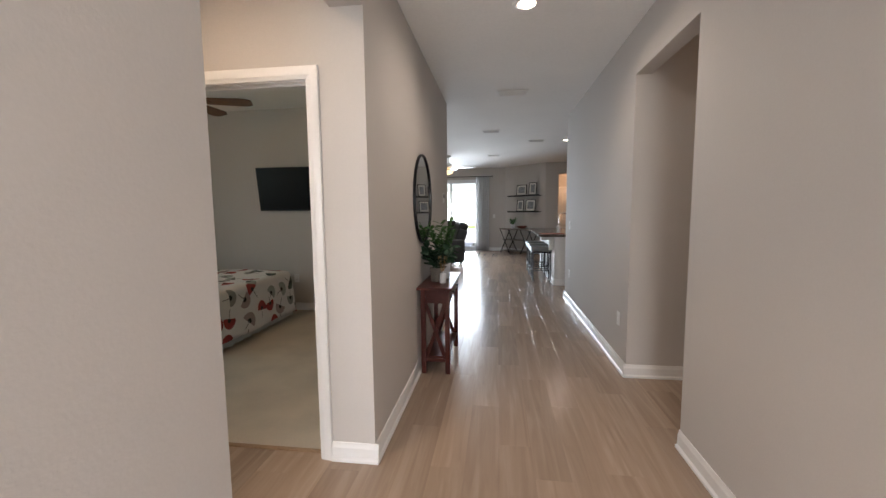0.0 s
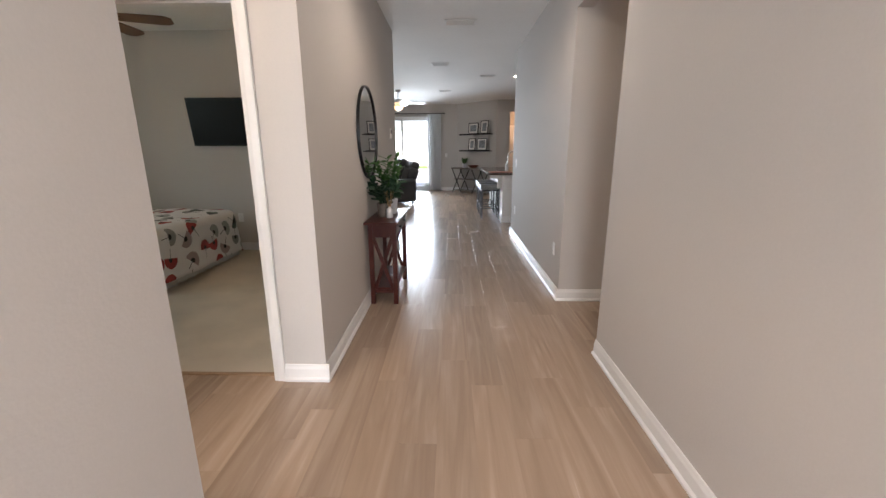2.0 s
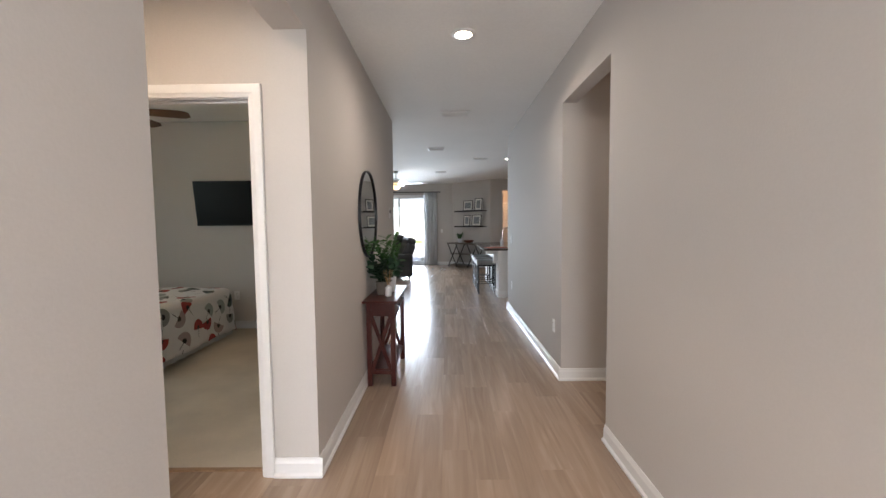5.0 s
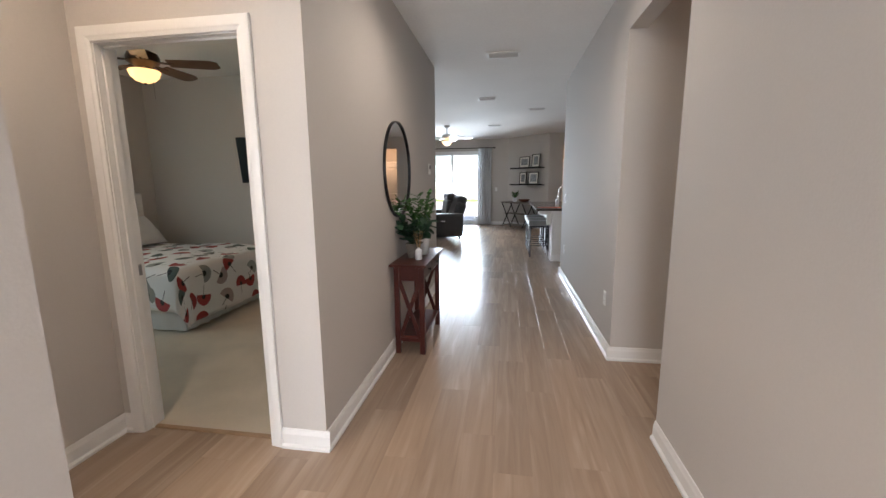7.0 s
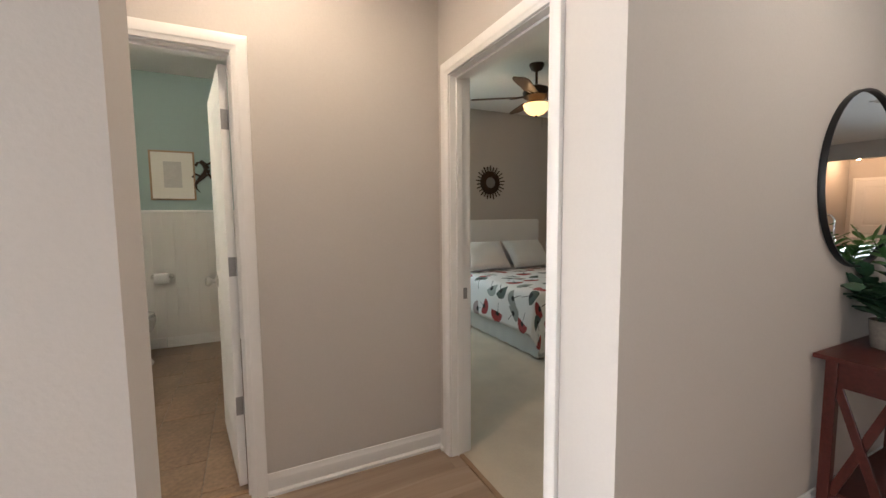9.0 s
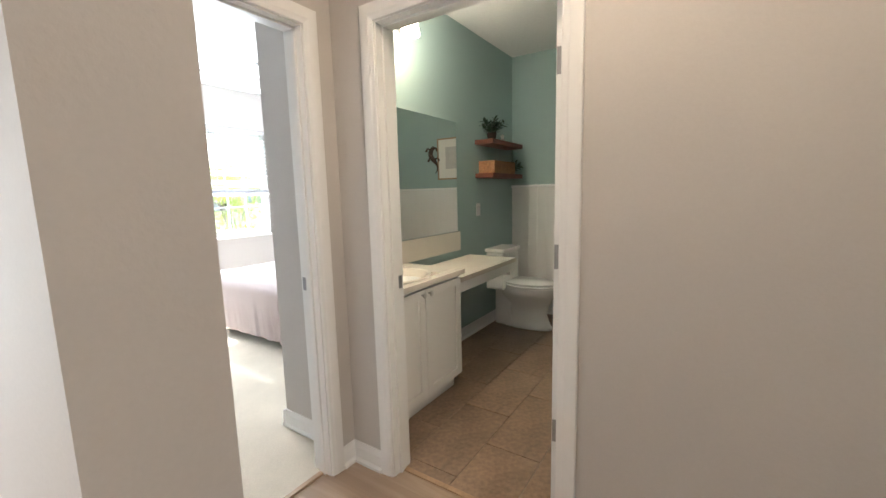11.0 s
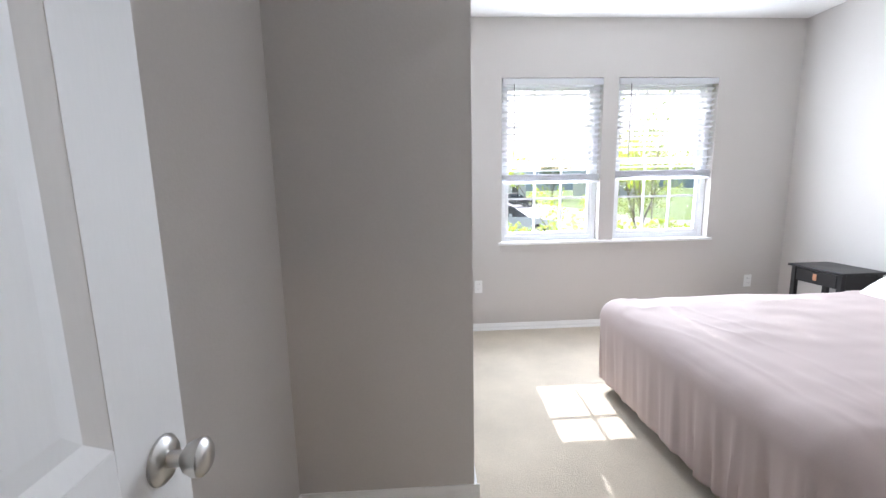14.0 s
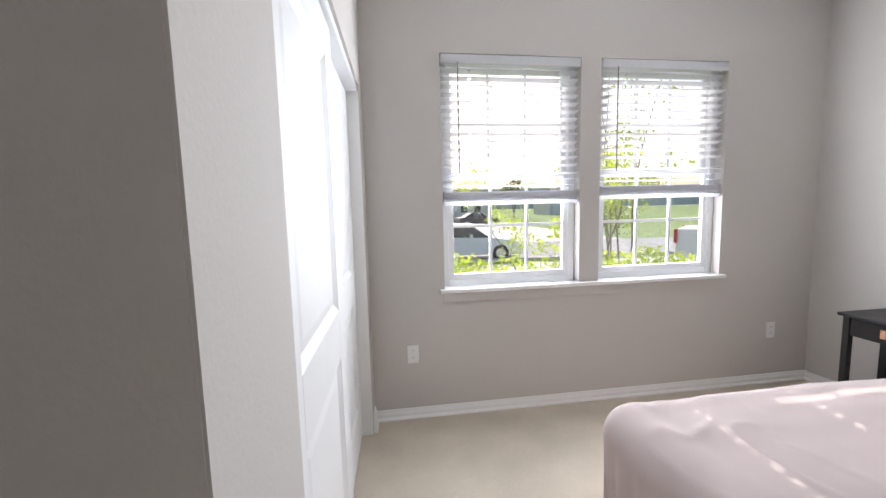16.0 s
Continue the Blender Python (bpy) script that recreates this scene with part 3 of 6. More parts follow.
# ---- doors ----
def casing_set(parent, w0, w1, h, face_y, out, depth):
    """Mitred colonial casings on one face of an opening along local x, out: which way the face looks."""
    prof = ((0, 0), (0, 0.0150), (0.0010, 0.0167), (0.003, 0.0175), (0.041, 0.0155), (0.0435, 0.0150), (0.0455, 0.0132), (0.0480, 0.0120), (0.0600, 0.0108), (0.0635, 0.0100), (0.0655, 0.0085), (CW, 0.0065), (CW, 0))
    for nm in ("left", "right", "head"):
        bm = bmesh.new()
        if nm == "head":
            ends = [[bm.verts.new((w0 - CW + u, face_y + out * d, h + CW - u)) for u, d in prof], [bm.verts.new((w1 + CW - u, face_y + out * d, h + CW - u)) for u, d in prof]]
        else:
            ends = [[bm.verts.new((w0 - CW + u if nm == "left" else w1 + CW - u, face_y + out * d, z if z == 0 else h + CW - u)) for u, d in prof] for z in (0, 1)]
        for q in range(len(prof) - 1):
            bm.faces.new((ends[0][q], ends[0][q + 1], ends[1][q + 1], ends[1][q]))
        bm.faces.new(ends[0][::-1])
        bm.faces.new(ends[1])
        part("casing_head" if nm == "head" else "casing_side", bm, TRIM, parent, smooth=True)


def door_frame(name, label, m, w, h, depth, both=True):
    """Jambs, stops and casings of an opening w wide and depth deep; local x across, y into the wall."""
    d = thing(name, label, "door frame", m, kind="structure")
    boxes("jamb", [(0, JT, 0.001, depth - 0.001, 0, h)], TRIM, d)
    boxes("jamb", [(w - JT, w, 0.001, depth - 0.001, 0, h)], TRIM, d)
    boxes("jamb_head", [(JT, w - JT, 0.001, depth - 0.001, h - JT, h)], TRIM, d)
    boxes("door_stop", [(JT, JT + 0.011, 0.035, 0.07, 0, h - JT), (w - JT - 0.011, w - JT, 0.035, 0.07, 0, h - JT), (JT + 0.011, w - JT - 0.011, 0.035, 0.07, h - JT - 0.011, h - JT)], TRIM, d, bevel=0.002)
    casing_set(d, 0, w, h, 0, -1, depth)
    if both:
        casing_set(d, 0, w, h, depth, 1, depth)
    return d


def panel_door(name, label, m, w, h, knob=True, hinges=True, pin=-0.005, panels=None, stile=0.132):
    """A two-panel slab hinged at local x = 0, lying along x, 35 mm thick along y."""
    d = thing(name, label, "door", m)
    th, st = 0.035, stile
    z = panels or ((0.23, 0.83), (1.0, h - 0.13))
    bm = bmesh.new()
    box(bm, 0, st, 0, th, 0.012, h)
    box(bm, w - st, w, 0, th, 0.012, h)
    edges = [0.012] + [q for p in z for q in p] + [h]
    for a, b in zip(edges[0::2], edges[1::2]):
        box(bm, st, w - st, 0, th, a, b)
    part("stile_and_rail", bm, DOORW, d, bevel=0.0015)
    for a, b in z:
        bm = bmesh.new()
        i = 0.028
        for y0, y1 in ((0.001, 0.0125), (th - 0.001, th - 0.0125)):
            o = [bm.verts.new(p) for p in ((st, y0, a), (w - st, y0, a), (w - st, y0, b), (st, y0, b))]
            n = [bm.verts.new(p) for p in ((st + i, y1, a + i), (w - st - i, y1, a + i), (w - st - i, y1, b - i), (st + i, y1, b - i))]
            for q in range(4):
                bm.faces.new((o[q], o[(q + 1) % 4], n[(q + 1) % 4], n[q]))
            i2, y2 = i + 0.03, y1 + (y0 - y1) * 0.35
            k_ = [bm.verts.new(p) for p in ((st + i2, y2, a + i2), (w - st - i2, y2, a + i2), (w - st - i2, y2, b - i2), (st + i2, y2, b - i2))]
            for q in range(4):
                bm.faces.new((n[q], n[(q + 1) % 4], k_[(q + 1) % 4], k_[q]))
            bm.faces.new(k_)
        part("panel", bm, DOORW, d)
    if knob:
        for s, y in ((-1, 0), (1, th)):
            bm = bmesh.new()
            mm = Matrix.Translation((w - 0.065, y, 0.94)) @ Matrix.Rotation(radians(90 * s), 4, "X").inverted()
            lathe(bm, [(0, 0), (0.037, 0.0), (0.037, 0.004), (0.031, 0.010), (0.013, 0.012), (0.012, 0.03), (0.022, 0.038), (0.028, 0.05), (0.029, 0.06), (0.022, 0.067), (0, 0.069)], 28, mm)
            part("door_knob", bm, NICKEL, d, "satin nickel knob with a round rose", smooth=True)
    if hinges:
        for hz in (0.416, 1.093, 1.768):
            bm = bmesh.new()
            box(bm, -0.0015, 0.0005, 0.002, th - 0.002, hz - 0.045, hz + 0.045)
            for q in range(5):
                rod(bm, (-0.004, pin, hz - 0.046 + q * 0.0185), (-0.004, pin, hz - 0.0285 + q * 0.0185), 0.006, seg=12)
            far = pin + (0.012 if pin > 0 else -0.002)
            if pin > 0:
                box(bm, -0.004, 0.014, far - 0.003, far - 0.001, hz - 0.045, hz + 0.045)
            else:
                box(bm, -0.034, -0.004, -0.0035, -0.0015, hz - 0.045, hz + 0.045)
            for q in (-0.03, 0.0, 0.03):
                rod(bm, (-0.0017, th * (0.62 if q else 0.4), hz + q), (-0.0024, th * (0.62 if q else 0.4), hz + q), 0.0034, 0.0028, seg=10)
            part("hinge", bm, DULL_NICKEL, d, "dull nickel butt hinge", bevel=0.0006)
    return d


w = D1[1] - D1[0]
door_frame("door_frame_1", "white moulded casing round an open bedroom doorway", pose(D1[0], YA1, 0), w, DH, T)
boxes("strike_plate", [(0.0055, 0.008, 0.072, 0.098, 0.875, 0.935)], DULL_NICKEL, bpy.data.objects["door_frame_1"], "dull nickel strike plate")
w = D2[1] - D2[0]
f2 = door_frame("door_frame_2", "white moulded casing round the front bedroom doorway", pose(D2[1], YS, 0, 0, 0, 180), w, DH, T)
boxes("strike_plate", [(w - 0.008, w - 0.0055, 0.076, 0.104, 0.905, 0.965)], DULL_NICKEL, f2, "dull nickel strike plate")
w = DB[1] - DB[0]
f3 = door_frame("door_frame_3", "white moulded casing round the bathroom doorway", pose(XB, DB[0], 0, 0, 0, 90), w, DH, T)
boxes("strike_plate", [(0.0055, 0.008, 0.076, 0.104, 0.90, 0.96)], DULL_NICKEL, f3, "dull nickel strike plate")
panel_door("bedroom_door", "white two-panel door standing wide open with a nickel knob", pose(-0.955, YS - T - 0.012, 0, 0, 0, -88.2) @ pose(0, -0.035, 0), 0.768, 2.01, pin=0.041, stile=0.15, panels=((0.23, 0.83), (1.015, 1.88)))
panel_door("bathroom_door", "white two-panel door standing open into the bathroom", pose(XB - T + 0.002, DB[1] - 0.022, 0, 0, 0, 180 + 7.5) @ pose(0, -0.0, 0), 0.735, 2.01)
panel_door("nook_door", "closed white panel door in the warm nook", pose(2.0, 13.88, 0) @ pose(0, -0.02, 0), 0.8, 2.03, hinges=False)
nf = thing("door_frame_4", "white casing round the nook door", "door frame", pose(2.0, 13.9, 0), kind="structure")
casing_set(nf, 0, 0.8, 2.035, 0, -1, 0.1)
# front door behind the start of the walk
panel_door("front_door", "white front door standing open to the porch", pose(0.63, YFD + 0.01, 0, 0, 0, 82), 0.89, 2.02, hinges=False)
ff = thing("door_frame_5", "white casing round the front door", "door frame", pose(-0.28, YFD, 0), kind="structure")
casing_set(ff, 0, 0.91, 2.035, 0, 1, 0.1)

# closet: sliding doors in a plain drywall opening
trk = thing("closet_track", "white metal track of the sliding closet doors", "track", SKEW, kind="structure")
boxes("head_track", [(XC + 0.012, XC + 0.10, -3.658, -2.052, 1.985, 2.018)], VINYL, trk, bevel=0.002)
boxes("floor_guide", [(XC + 0.05, XC + 0.062, -3.0, -2.9, 0.006, 0.03)], VINYL, trk)
boxes("closet_jamb", [(XC + 0.004, XC + T, -2.064, -2.0515, 0.006, 1.985)], TRIM, trk)
boxes("closet_jamb", [(XC + 0.004, XC + T, -3.659, -3.646, 0.006, 1.985)], TRIM, trk)
for q, (xx, y0) in enumerate(((XC + 0.028, -2.068), (XC + 0.068, -2.845))):
    cd = panel_door("closet_door", "white two-panel sliding closet door, shut", SKEW @ pose(xx + 0.03, y0, 0, 0, 0, -90) @ pose(0, -0.03, 0.004), 0.80, 1.975, knob=False, hinges=False)


# ---- windows and blinds ----
def sash_window(name, x0, x1, z0, z1, y):
    """A double-hung vinyl window with grilles; x0 < x1."""
    w = thing(name, "white vinyl double-hung window with grilles", "window", kind="structure")
    y0, y1 = y - 0.145, y - 0.075
    f = 0.045
    boxes("window_frame", [(x0, x0 + f, y0, y1, z0, z1), (x1 - f, x1, y0, y1, z0, z1), (x0 + f, x1 - f, y0, y1, z0, z0 + f), (x0 + f, x1 - f, y0, y1, z1 - f, z1)], VINYL, w, bevel=0.004)
    mid = (z0 + z1) / 2
    for nm, a, b, ya in (("lower_sash", z0 + f, mid + 0.02, y1 - 0.036), ("upper_sash", mid - 0.02, z1 - f, y0 + 0.004)):
        s = 0.034
        sx0, sx1, yb = x0 + f, x1 - f, ya + 0.03
        sash = boxes(nm, [(sx0, sx0 + s, ya, yb, a, b), (sx1 - s, sx1, ya, yb, a, b), (sx0 + s, sx1 - s, ya, yb, a, a + s), (sx0 + s, sx1 - s, ya, yb, b - s, b)], VINYL, w, bevel=0.003)
        gx0, gx1, ga, gc = sx0 + s, sx1 - s, a + s, b - s
        for i in (1, 2):
            c = gx0 + (gx1 - gx0) * i / 3
            boxes("muntin", [(c - 0.009, c + 0.009, ya + 0.009, ya + 0.021, ga, gc)], VINYL, sash)
        c = (ga + gc) / 2
        boxes("muntin", [(gx0, gx1, ya + 0.010, ya + 0.020, c - 0.009, c + 0.009)], VINYL, sash)
        pane = boxes("pane", [(gx0, gx1, ya + 0.014, ya + 0.016, ga, gc)], GLASS, sash)
        pane.visible_shadow = False
    return w


def slat_mesh(length, holes, tilt, depth=0.05, th=0.0028):
    """A cambered slat with rout holes for the cords, tilted about its length."""
    bm = bmesh.new()
    xs = [-length / 2]
    for h in holes:
        xs += [h - 0.011, h + 0.011]
    xs.append(length / 2)
    for i in range(0, len(xs), 2):
        box(bm, xs[i], xs[i + 1], -depth / 2, depth / 2, -th / 2, th / 2)
    for h in holes:
        box(bm, h - 0.011, h + 0.011, -depth / 2, -0.0105, -th / 2, th / 2)
        box(bm, h - 0.011, h + 0.011, 0.0105, depth / 2, -th / 2, th / 2)
    bmesh.ops.rotate(bm, cent=(0, 0, 0), matrix=Matrix.Rotation(radians(tilt), 3, "X"), verts=bm.verts)
    return mesh_of("slat", bm, SLAT)


def blind(x0, x1, z_top, z_bottom, y):
    w = x1 - x0 - 0.012
    cx = (x0 + x1) / 2
    b = thing("window_blind", "white two-inch slat blind half raised over the window", "blind", pose(cx, y, 0), group="blinds in the front bedroom")
    boxes("headrail", [(-w / 2, w / 2, -0.028, 0.028, z_top - 0.045, z_top - 0.002)], SLAT, b, bevel=0.003)
    boxes("valance", [(-w / 2, w / 2, 0.030, 0.042, z_top - 0.056, z_top - 0.002)], SLAT, b, bevel=0.004)
    holes = [-w / 2 + 0.115, w / 2 - 0.18]
    me = slat_mesh(w - 0.01, holes, 17)
    flat = slat_mesh(w - 0.01, holes, 4)
    z = z_top - 0.085
    stack = z_bottom + 0.028
    while z > z_bottom + 0.225:
        s = new("slat", me)
        s.parent, s.location = b, (0, 0, z)
        z -= 0.0475
    for dz in (0.195, 0.158, 0.118):
        s = new("slat", flat)
        s.parent, s.location = b, (0, 0, z_bottom + dz)
    for i in range(13):
        s = new("slat", flat)
        s.parent, s.location, s.rotation_euler = b, (random.uniform(-0.002, 0.002), 0, stack + i * 0.0045), (radians(random.uniform(-2, 2)), 0, 0)
    boxes("bottom_rail", [(-w / 2 + 0.005, w / 2 - 0.005, -0.026, 0.026, z_bottom, z_bottom + 0.022)], SLAT, b, bevel=0.004)
    for h in holes:
        for yy in (-0.027, 0.027):
            bm = bmesh.new()
            rod(bm, (h + 0.014, yy, z_bottom + 0.02), (h + 0.014, yy, z_top - 0.04), 0.0009, seg=5)
            part("ladder_cord", bm, SLAT, b)
    bm = bmesh.new()
    rod(bm, (w / 2 - 0.10, 0.05, z_top - 0.70), (w / 2 - 0.10, 0.048, z_top - 0.05), 0.0045, 0.0035, seg=8)
    part("tilt_wand", bm, GREYSEAT, b, "slim grey tilt wand", smooth=True)
    return b


for i, (a, c) in enumerate((W1, W2)):
    sash_window("window_%d" % (i + 1), c, a, WZ[0], WZ[1], YW)
blind(W1[1], W1[0], WZ[1] - 0.004, 1.352, YW - 0.035)
blind(W2[1], W2[0], WZ[1] - 0.004, 1.372, YW - 0.035)
sill = thing("window_sill", "white painted sill board under both windows", "window sill", kind="structure")
boxes("stool", [(W2[1] - 0.03, W1[0] + 0.03, YW + 0.001, YW + 0.035, WZ[0] - 0.022, WZ[0] + 0.002)], TRIM, sill, bevel=0.004)
boxes("stool_return", [(W1[1] + 0.001, W1[0] - 0.001, YW - 0.074, YW, WZ[0], WZ[0] + 0.003)], TRIM, sill)
boxes("stool_return", [(W2[1] + 0.001, W2[0] - 0.001, YW - 0.074, YW, WZ[0], WZ[0] + 0.003)], TRIM, sill)
boxes("apron", [(W2[1] - 0.01, W1[0] + 0.01, YW + 0.001, YW + 0.014, WZ[0] - 0.085, WZ[0] - 0.023)], WALL, sill, bevel=0.002)

# assumed side window of the printed-quilt bedroom, out of the walk's sight, added for its fill lamp
sw = thing("window_3", "assumed white vinyl side window, unseen", "window", kind="structure")
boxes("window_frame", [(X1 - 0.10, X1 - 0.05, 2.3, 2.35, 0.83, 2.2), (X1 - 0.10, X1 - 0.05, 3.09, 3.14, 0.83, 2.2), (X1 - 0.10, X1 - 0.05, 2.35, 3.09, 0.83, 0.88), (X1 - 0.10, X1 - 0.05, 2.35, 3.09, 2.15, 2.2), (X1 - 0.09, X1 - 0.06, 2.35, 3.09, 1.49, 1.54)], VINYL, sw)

# rear sliding door
sd = thing("sliding_door", "white framed sliding glass patio door", "glass door", kind="structure")
gx = (-2.55, -0.62)
boxes("door_frame", [(gx[0], gx[0] + 0.05, YK + 0.03, YK + 0.12, 0, DT), (gx[1] - 0.05, gx[1], YK + 0.03, YK + 0.12, 0, DT), (gx[0] + 0.05, gx[1] - 0.05, YK + 0.03, YK + 0.12, DT - 0.05, DT), (gx[0] + 0.05, gx[1] - 0.05, YK + 0.03, YK + 0.12, 0, 0.04)], VINYL, sd, bevel=0.004)
for a, b, yy in ((gx[0] + 0.05, -1.53, YK + 0.05), (-1.59, gx[1] - 0.05, YK + 0.085)):
    leaf = boxes("door_leaf", [(a, a + 0.06, yy, yy + 0.03, 0.04, DT - 0.05), (b - 0.06, b, yy, yy + 0.03, 0.04, DT - 0.05), (a + 0.06, b - 0.06, yy, yy + 0.03, 0.04, 0.13), (a + 0.06, b - 0.06, yy, yy + 0.03, DT - 0.12, DT - 0.05)], VINYL, sd, bevel=0.003)
    p = boxes("pane", [(a + 0.06, b - 0.06, yy + 0.013, yy + 0.017, 0.13, DT - 0.12)], GLASS, leaf)
    p.visible_shadow = False


def drape_curtain(name, label, a, b, z0, z1, material, waves, amp, category="curtain"):
    """Cloth gathered in folds between a and b."""
    bm = bmesh.new()
    a, b = Vector((*a, 0)), Vector((*b, 0))
    nrm = Vector((-(b - a).y, (b - a).x, 0)).normalized()
    cols, rws = waves * 8, 8
    grid = []
    for j in range(rws + 1):
        f = j / rws
        row = []
        for i in range(cols + 1):
            s = i / cols
            wob = math.sin(s * waves * 2 * math.pi + 0.6 * math.sin(3 * f + s * 9)) * amp * (0.55 + 0.45 * (1 - f)) + 0.3 * amp * math.sin(s * 17 + f * 2)
            p = a.lerp(b, s + 0.03 * (1 - f) * math.sin(s * 6)) + nrm * wob
            row.append(bm.verts.new((p.x, p.y, z0 + (z1 - z0) * f)))
        grid.append(row)
    for j in range(rws):
        for i in range(cols):
            bm.faces.new((grid[j][i], grid[j][i + 1], grid[j + 1][i + 1], grid[j + 1][i]))
    ob = single(name, bm, material, label, category, smooth=True)
    mod = ob.modifiers.new("cloth", "SOLIDIFY")
    mod.thickness = 0.003
    return ob


drape_curtain("patio_curtain", "pale sheer curtain drawn beside the patio door", (-0.72, YK - 0.09), (-0.28, YK - 0.09), 0.02, 2.44, CURTAIN, 7, 0.028)
cr = thing("curtain_rod", "black curtain rod over the patio door", "curtain rod")
bm = bmesh.new()
rod(bm, (-2.75, YK - 0.09, 2.452), (-0.20, YK - 0.09, 2.452), 0.013)
part("pole", bm, BLACKM, cr, smooth=True)
for xx in (-2.6, -0.3):
    boxes("bracket", [(xx - 0.01, xx + 0.01, YK - 0.09, YK, 2.442, 2.462)], BLACKM, cr)
    bm = bmesh.new()
    lathe(bm, [(0, -0.025), (0.018, -0.018), (0.025, 0), (0.018, 0.018), (0, 0.025)], 12, Matrix.Translation((xx + (0.12 if xx > -1 else -0.17), YK - 0.09, 2.452)))
    part("finial", bm, BLACKM, cr, smooth=True)


# ---- hall ----
def wall_plate(name, label, place, face, kindof):
    """A cover plate with its outlets, toggle or rocker, on a wall whose face looks along face degrees."""
    p = thing(name, label, "outlet" if kindof == "outlet" else "switch", pose(*place, 0, 0, face))
    boxes("cover", [(-0.036, 0.036, -0.006, 0, -0.0585, 0.0585)], PLASTIC, p, bevel=0.003)
    if kindof == "outlet":
        for z in (-0.024, 0.024):
            boxes("receptacle", [(-0.016, 0.016, -0.009, -0.0062, z - 0.014, z + 0.014)], PLASTIC, p, bevel=0.004)
            boxes("slots", [(-0.008, -0.006, -0.0094, -0.0091, z - 0.002, z + 0.007), (0.006, 0.008, -0.0094, -0.0091, z - 0.002, z + 0.007)], BLACKW, p)
    else:
        boxes("rocker_bezel", [(-0.0175, 0.0175, -0.0085, -0.0062, -0.034, 0.034)], PLASTIC, p, bevel=0.001)
        bm = bmesh.new()
        v = [bm.verts.new(q) for q in ((-0.014, -0.0087, -0.03), (0.014, -0.0087, -0.03), (0.014, -0.0087, 0.03), (-0.014, -0.0087, 0.03), (-0.014, -0.0095, -0.03), (0.014, -0.0095, -0.03), (0.014, -0.0145, 0.03), (-0.014, -0.0145, 0.03))]
        for q in ((0, 1, 2, 3), (4, 7, 6, 5), (0, 4, 5, 1), (1, 5, 6, 2), (2, 6, 7, 3), (3, 7, 4, 0)):
            bm.faces.new([v[i] for i in q])
        part("rocker", bm, PLASTIC, p)
        for z in (-0.047, 0.047):
            bm = bmesh.new()
            rod(bm, (0, -0.0062, z), (0, -0.0074, z), 0.003, seg=8)
            part("screw", bm, DULL_NICKEL, p)
    return p


OUT = "white duplex outlet with a plain cover plate"
SWI = "white rocker light switch with a plain cover plate"
wall_plate("outlet", OUT, (XR, 3.60, 0.425), -90, "outlet")
wall_plate("outlet", OUT, (XR, 5.98, 0.435), -90, "outlet")
wall_plate("light_switch", SWI, (XR, 6.02, 1.13), -90, "switch")
wall_plate("light_switch", SWI, (XF, 0.805, 1.155), -90, "switch")
wall_plate("outlet", OUT, (-1.885, YW, 0.425), 180, "outlet")
wall_plate("outlet", OUT, (-4.48, YW, 0.40), 180, "outlet")
wall_plate("outlet", OUT, (-2.77, Y1, 0.45), 0, "outlet")
wall_plate("outlet", OUT, (-3.92, YB, 1.172), 180, "outlet")
wall_plate("light_switch", SWI, (-0.12, YK, 1.15), 0, "switch")
th = thing("thermostat", "small white and grey thermostat on the hall wall", "thermostat", pose(XL, 4.93, 1.515, 0, 0, 90))
boxes("back_plate", [(-0.05, 0.05, -0.006, 0, -0.06, 0.06)], PLASTIC, th, bevel=0.004)
boxes("display", [(-0.036, 0.036, -0.016, -0.0062, 0.0, 0.045)], GREYSEAT, th, bevel=0.003)
boxes("button_bar", [(-0.036, 0.036, -0.013, -0.0062, -0.045, -0.01)], PLASTIC, th, bevel=0.003)


def vent(name, label, x, y, lx, ly, n):
    v = thing(name, label, "vent", pose(x, y, CH), group="ceiling vents")
    boxes("vent_frame", [(-lx / 2, lx / 2, -ly / 2, -ly / 2 + 0.022, -0.012, 0), (-lx / 2, lx / 2, ly / 2 - 0.022, ly / 2, -0.012, 0), (-lx / 2, -lx / 2 + 0.022, -ly / 2 + 0.022, ly / 2 - 0.022, -0.012, 0), (lx / 2 - 0.022, lx / 2, -ly / 2 + 0.022, ly / 2 - 0.022, -0.012, 0)], PLASTIC, v, bevel=0.002)
    # thin black sheet in place of the shade inside a duct
    boxes("duct_shade", [(-lx / 2 + 0.022, lx / 2 - 0.022, -ly / 2 + 0.022, ly / 2 - 0.022, -0.002, -0.0005)], BLACKW, v)
    bm = bmesh.new()
    beam(bm, (-lx / 2 + 0.022, 0, -0.007), (lx / 2 - 0.022, 0, -0.007), 0.0085, 0.0015, (0, 0.7, 0.7))
    me = mesh_of("louvre", bm, PLASTIC)
    for i in range(n):
        o = new("louvre", me)
        o.parent, o.location = v, (0, -ly / 2 + 0.022 + (ly - 0.044) * (i + 0.5) / n, 0)
    return v


vent("ceiling_vent", "white louvred return vent in the hall ceiling", 0.16, 5.0, 0.36, 0.20, 7)
vent("ceiling_vent", "white louvred supply vent in the ceiling", -0.13, 7.30, 0.30, 0.22, 7)
vent("ceiling_vent", "white louvred supply vent in the ceiling", 0.76, 8.45, 0.30, 0.16, 5)
vent("ceiling_vent", "white louvred supply vent in the ceiling", -0.10, 10.5, 0.30, 0.16, 5)


